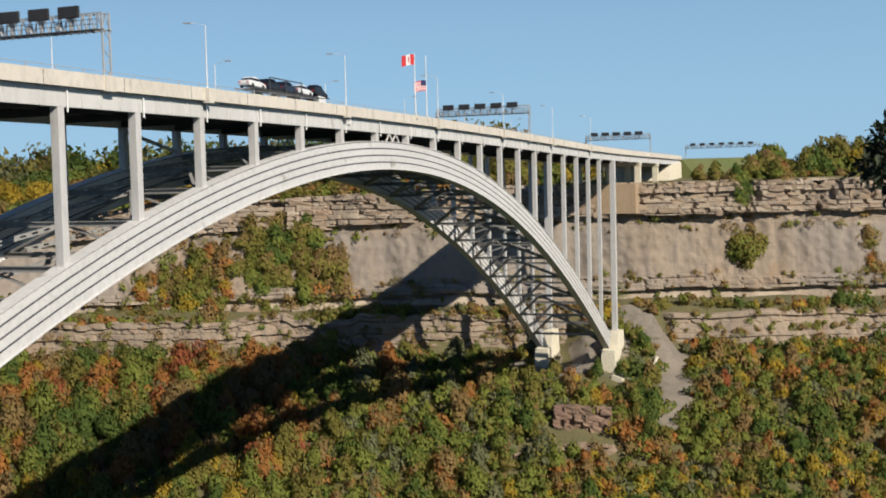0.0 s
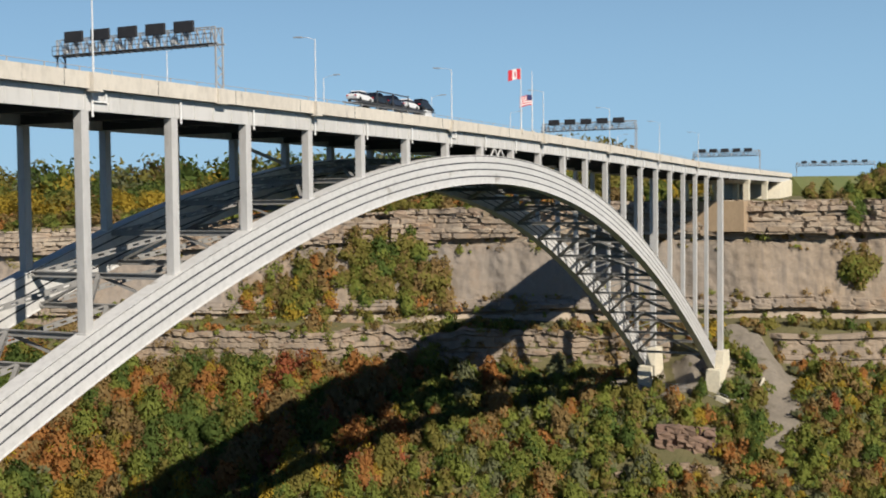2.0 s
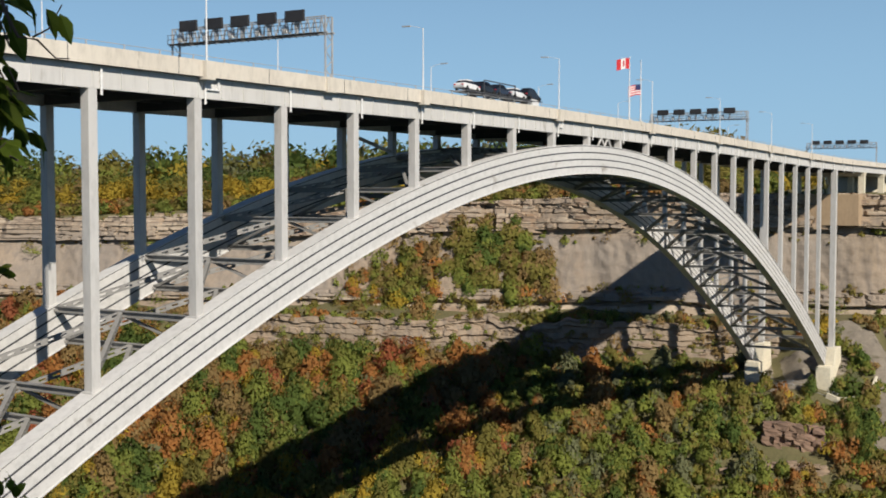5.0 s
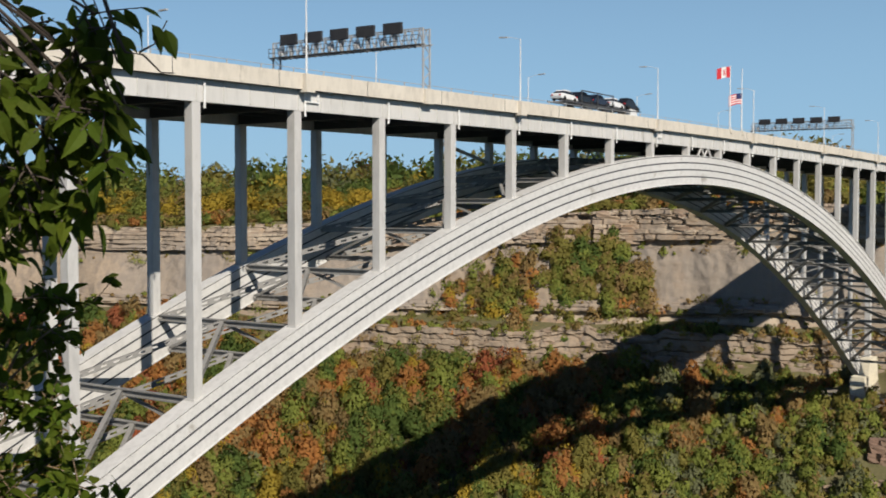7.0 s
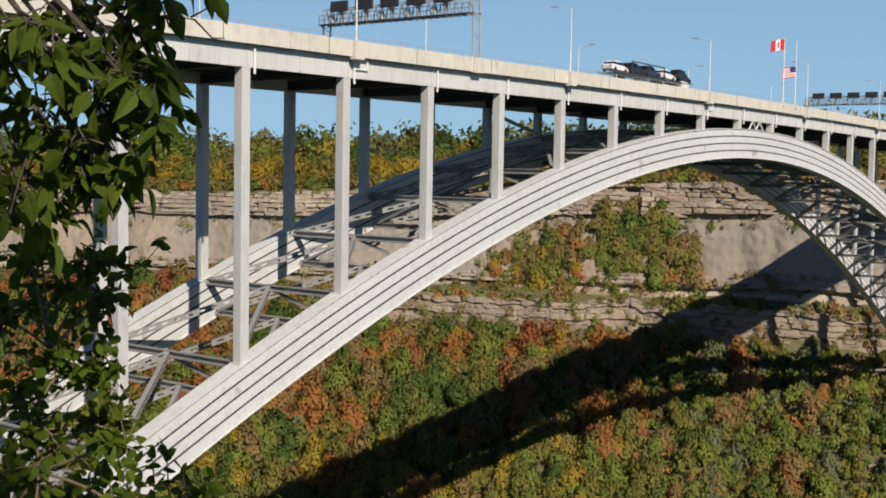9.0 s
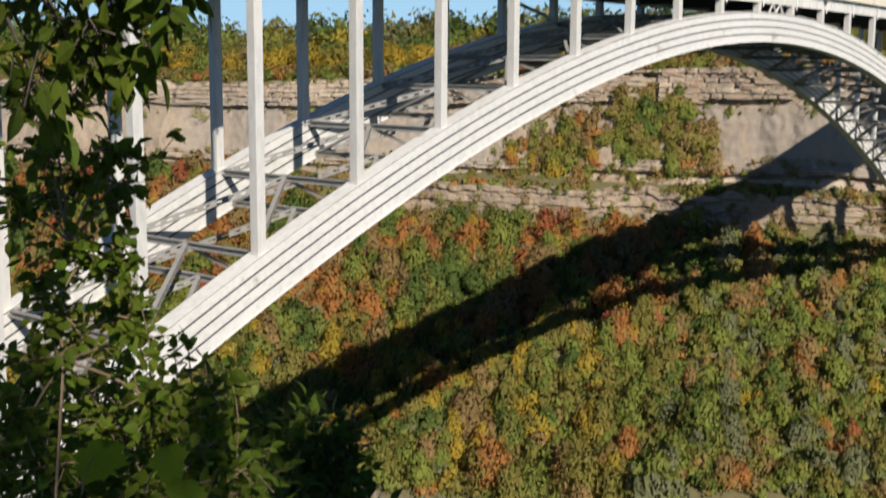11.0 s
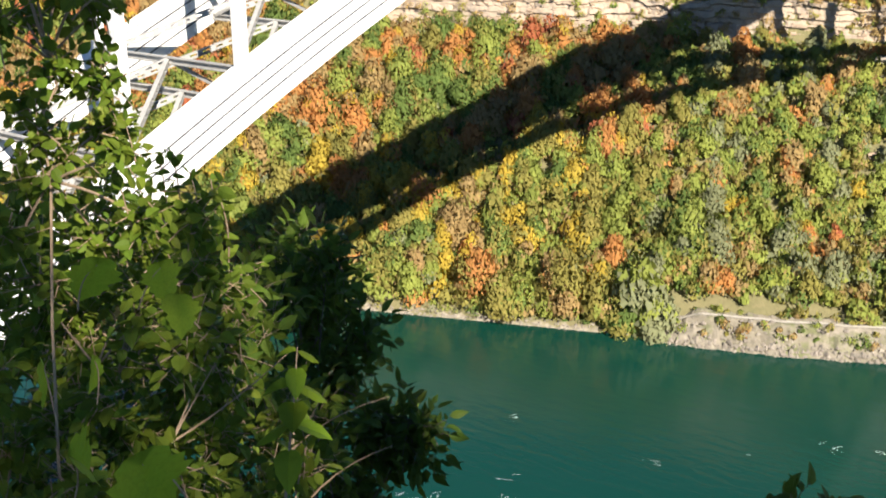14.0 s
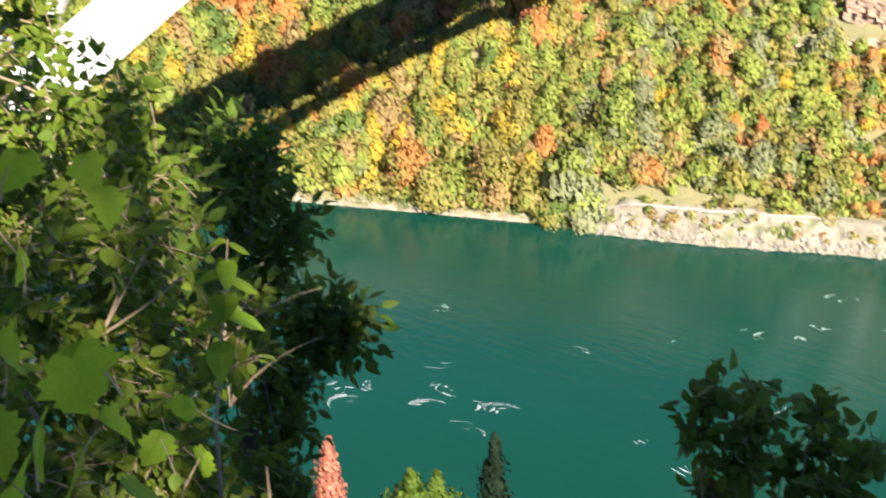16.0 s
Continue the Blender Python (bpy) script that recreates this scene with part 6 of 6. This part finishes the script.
# upright sprout with paired leaves
sp = Plant("sapling", "slender sapling with paired pale green leaves", "sapling", 26, 0.10, ROUND, LEAF_VINE)
pts = [spot(y, p, 3.9) for y, p in ((-43.4, -31.5), (-43.9, -28.0), (-44.4, -25.0), (-44.7, -22.6))]
sp.wood.tube([root_below(pts[0])] + pts, [0.009, 0.007, 0.005, 0.004, 0.002], 6)
side = Vector((0.6, -0.75, 0))
for k, (y, p, s) in enumerate(((-44.0, -27.4, 0.10), (-44.2, -26.2, 0.11), (-44.4, -25.2, 0.105), (-44.5, -24.4, 0.09), (-44.6, -23.6, 0.075), (-44.7, -22.8, 0.06))):
    for sg in (-1, 1):
        d = (side if k % 2 else Vector((0.7, 0.6, 0))) * sg
        sp.leaf_at(spot(y, p, 3.9), d + Vector((0, 0, -0.25)), s * 1.3, Vector((0, 0, 1)))
sp.done()

# bush on the other side
rb = Plant("shrub", "dark leafy bush growing from the slope below", "shrub", 27, 0.082, ROUND, LEAF_DARK, "shrubs at the lookout")
rb.single = 90
base = root_below(spot(-74, -40, 5.0))
for i, (yaw, pitch) in enumerate(((-70.6, -29.6), (-72.6, -29.6), (-73.2, -30.8), (-75.8, -29.6), (-76.6, -31.0), (-78.6, -31.0), (-72.4, -32.6), (-74.6, -32.4), (-70.0, -31.2), (-77.4, -33.0), (-71.0, -33.6), (-75.6, -34.0))):
    rb.cluster(base, spot(yaw, pitch, 5.0 + 0.2 * math.sin(i * 2.0)), 0.15, 11, 0.9, 0.0, 0.007)
rb.done()

# dark evergreen reaching in beside the lookout
ev = Plant("evergreen", "dark evergreen tree with dense needles near the lookout", "tree", 28, 0.06, PLAIN, mat("needle_green", (0.0148, 0.0259, 0.0104), (0.0222, 0.0333, 0.0133), 0.6, 1, 8, 0.2))
base = root_below(spot(-101, -3, 8))
ev.wood.tube([base, base + Vector((0, 0, 106 - base.z))], [0.20, 0.06], 8)
limb = [spot(-100.8, 0.0, 8), spot(-95, 1.2, 8), spot(-90.5, 1.0, 8), spot(-88.9, 0.2, 8)]
ev.wood.tube(limb, [0.05, 0.04, 0.02, 0.008], 6)
for y, p in ((-89.7, 1.9), (-89.5, 1.2), (-89.1, 0.7), (-88.9, 0.2), (-89.6, 0.2), (-89.8, -0.4), (-90.4, 1.4), (-90.6, 0.2), (-91.4, 1.2), (-92.4, 0.6), (-94, 1.4), (-96, 0.6)):
    ev.cluster(None, spot(y, p, 8), 0.12, 9, 1.5, 0.25)
ev.done(BARK)


def slope_tree(yaw, pitch, d, tone, label, slim, cone=False):
    """A tree on the near slope whose tip rises to a given line of sight."""
    tip = spot(yaw, pitch, d)
    u, v = uv_of(tip.x, tip.y)
    z = ground_z(u, v)
    h = max(tip.z - z, 4.0)
    r = np.random.default_rng(int(-yaw * 10))
    t = thing("tree", label, "tree", "trees below the lookout")
    part("trunk", Geo().tube([(tip.x, tip.y, z - 0.3), (tip.x, tip.y, z + h * 0.9)], [h * 0.016, 0.02], 8), BARK, t)
    q = []
    n = 14
    for i in range(n):
        k = i / (n - 1)
        w = h * slim * ((1 - k) * 0.9 + 0.10 if cone else math.sin(math.pi * min(0.12 + 0.86 * k, 0.97)))
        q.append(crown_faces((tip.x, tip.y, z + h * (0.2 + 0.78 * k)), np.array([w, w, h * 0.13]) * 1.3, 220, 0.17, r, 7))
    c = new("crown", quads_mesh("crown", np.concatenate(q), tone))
    c.parent = t


slope_tree(-49.5, -32.8, 44, mat("leaves_salmon", (0.30, 0.10, 0.06), (0.22, 0.075, 0.045), 0.7, 0.2, 1, 0, island=0.2, translucent=0.3), "slim salmon-red autumn tree on the slope below", 0.62, True)
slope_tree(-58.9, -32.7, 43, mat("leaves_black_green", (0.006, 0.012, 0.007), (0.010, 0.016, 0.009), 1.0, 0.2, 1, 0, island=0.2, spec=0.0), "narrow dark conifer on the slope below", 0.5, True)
slope_tree(-55.6, -34.5, 38, LEAF_DEEP, "green tree top on the slope below", 0.8)
slope_tree(-54.2, -34.4, 34, LEAF_DEEP, "green tree top on the slope below the lookout", 0.8)

# tall tree behind the lookout that shades it
sd = thing("shade_tree", "tall broad-leaved tree behind the lookout casting dappled shade", "tree")
cc = Vector(EYE) + SUN * 17 + Vector((1.5, 1.0, 0))
u, v = uv_of(cc.x, cc.y)
part("trunk", Geo().tube([(cc.x, cc.y, ground_z(u, v) - 0.3), (cc.x + 0.2, cc.y, cc.z - 4), (cc.x, cc.y + 0.2, cc.z + 1)], [0.35, 0.25, 0.1], 10), BARK, sd)
r = np.random.default_rng(44)
lift = (Vector((0, 0, 1)) - SUN * SUN.z).normalized()
across = SUN.cross(lift)
top = Vector(EYE) + SUN * 17
q = []
for k in range(12):      # thick upper part of the crown
    c = top + lift * r.uniform(2.3, 4.6) + across * r.uniform(-2.6, 2.6) + SUN * r.uniform(-1.5, 1.5)
    q.append(crown_faces(c, np.array([3.2, 3.2, 2.4]), 330, 0.30, r, 9, 0, 0.2))
for k in range(34):      # open sprays lower down
    c = top + lift * r.uniform(-1.6, 1.5) + across * r.uniform(-2.4, 2.4) + SUN * r.uniform(-2, 2)
    q.append(crown_faces(c, np.array([1.6, 1.6, 1.2]), 75, 0.30, r, 9, 0, 0.2))
for k in range(6):
    c = top + lift * r.uniform(-1.4, 0.5) + across * r.uniform(-2.0, 1.2) + SUN * r.uniform(-2, 2)
    q.append(crown_faces(c, np.array([1.8, 1.8, 1.3]), 90, 0.30, r, 9, 0, 0.2))
for k in range(4):
    c = top + lift * r.uniform(1.2, 2.0) - across * r.uniform(1.9, 2.7) + SUN * r.uniform(-1.5, 1.5)
    q.append(crown_faces(c, np.array([1.8, 1.8, 1.3]), 120, 0.30, r, 9, 0, 0.2))
for k in range(4):
    c = top + lift * r.uniform(-0.6, 0.3) + across * r.uniform(-0.9, 0.4) + SUN * r.uniform(-2, 2)
    q.append(crown_faces(c, np.array([1.6, 1.6, 1.2]), 80, 0.30, r, 9, 0, 0.2))
for k in range(2):
    c = top + lift * r.uniform(0.2, 1.2) - across * r.uniform(2.3, 3.0) + SUN * r.uniform(-1.5, 1.5)
    q.append(crown_faces(c, np.array([1.8, 1.8, 1.3]), 130, 0.30, r, 9, 0, 0.2))
for k in range(9):       # side limb
    c = top + lift * r.uniform(-1.8, 0.0) - across * r.uniform(2.6, 4.2) + SUN * r.uniform(-1.5, 1.5)
    q.append(crown_faces(c, np.array([2.8, 2.8, 2.2]), 330, 0.30, r, 9, 0, 0.2))
c = new("crown", quads_mesh("crown", np.concatenate(q), LEAF_TREE))
c.parent = sd
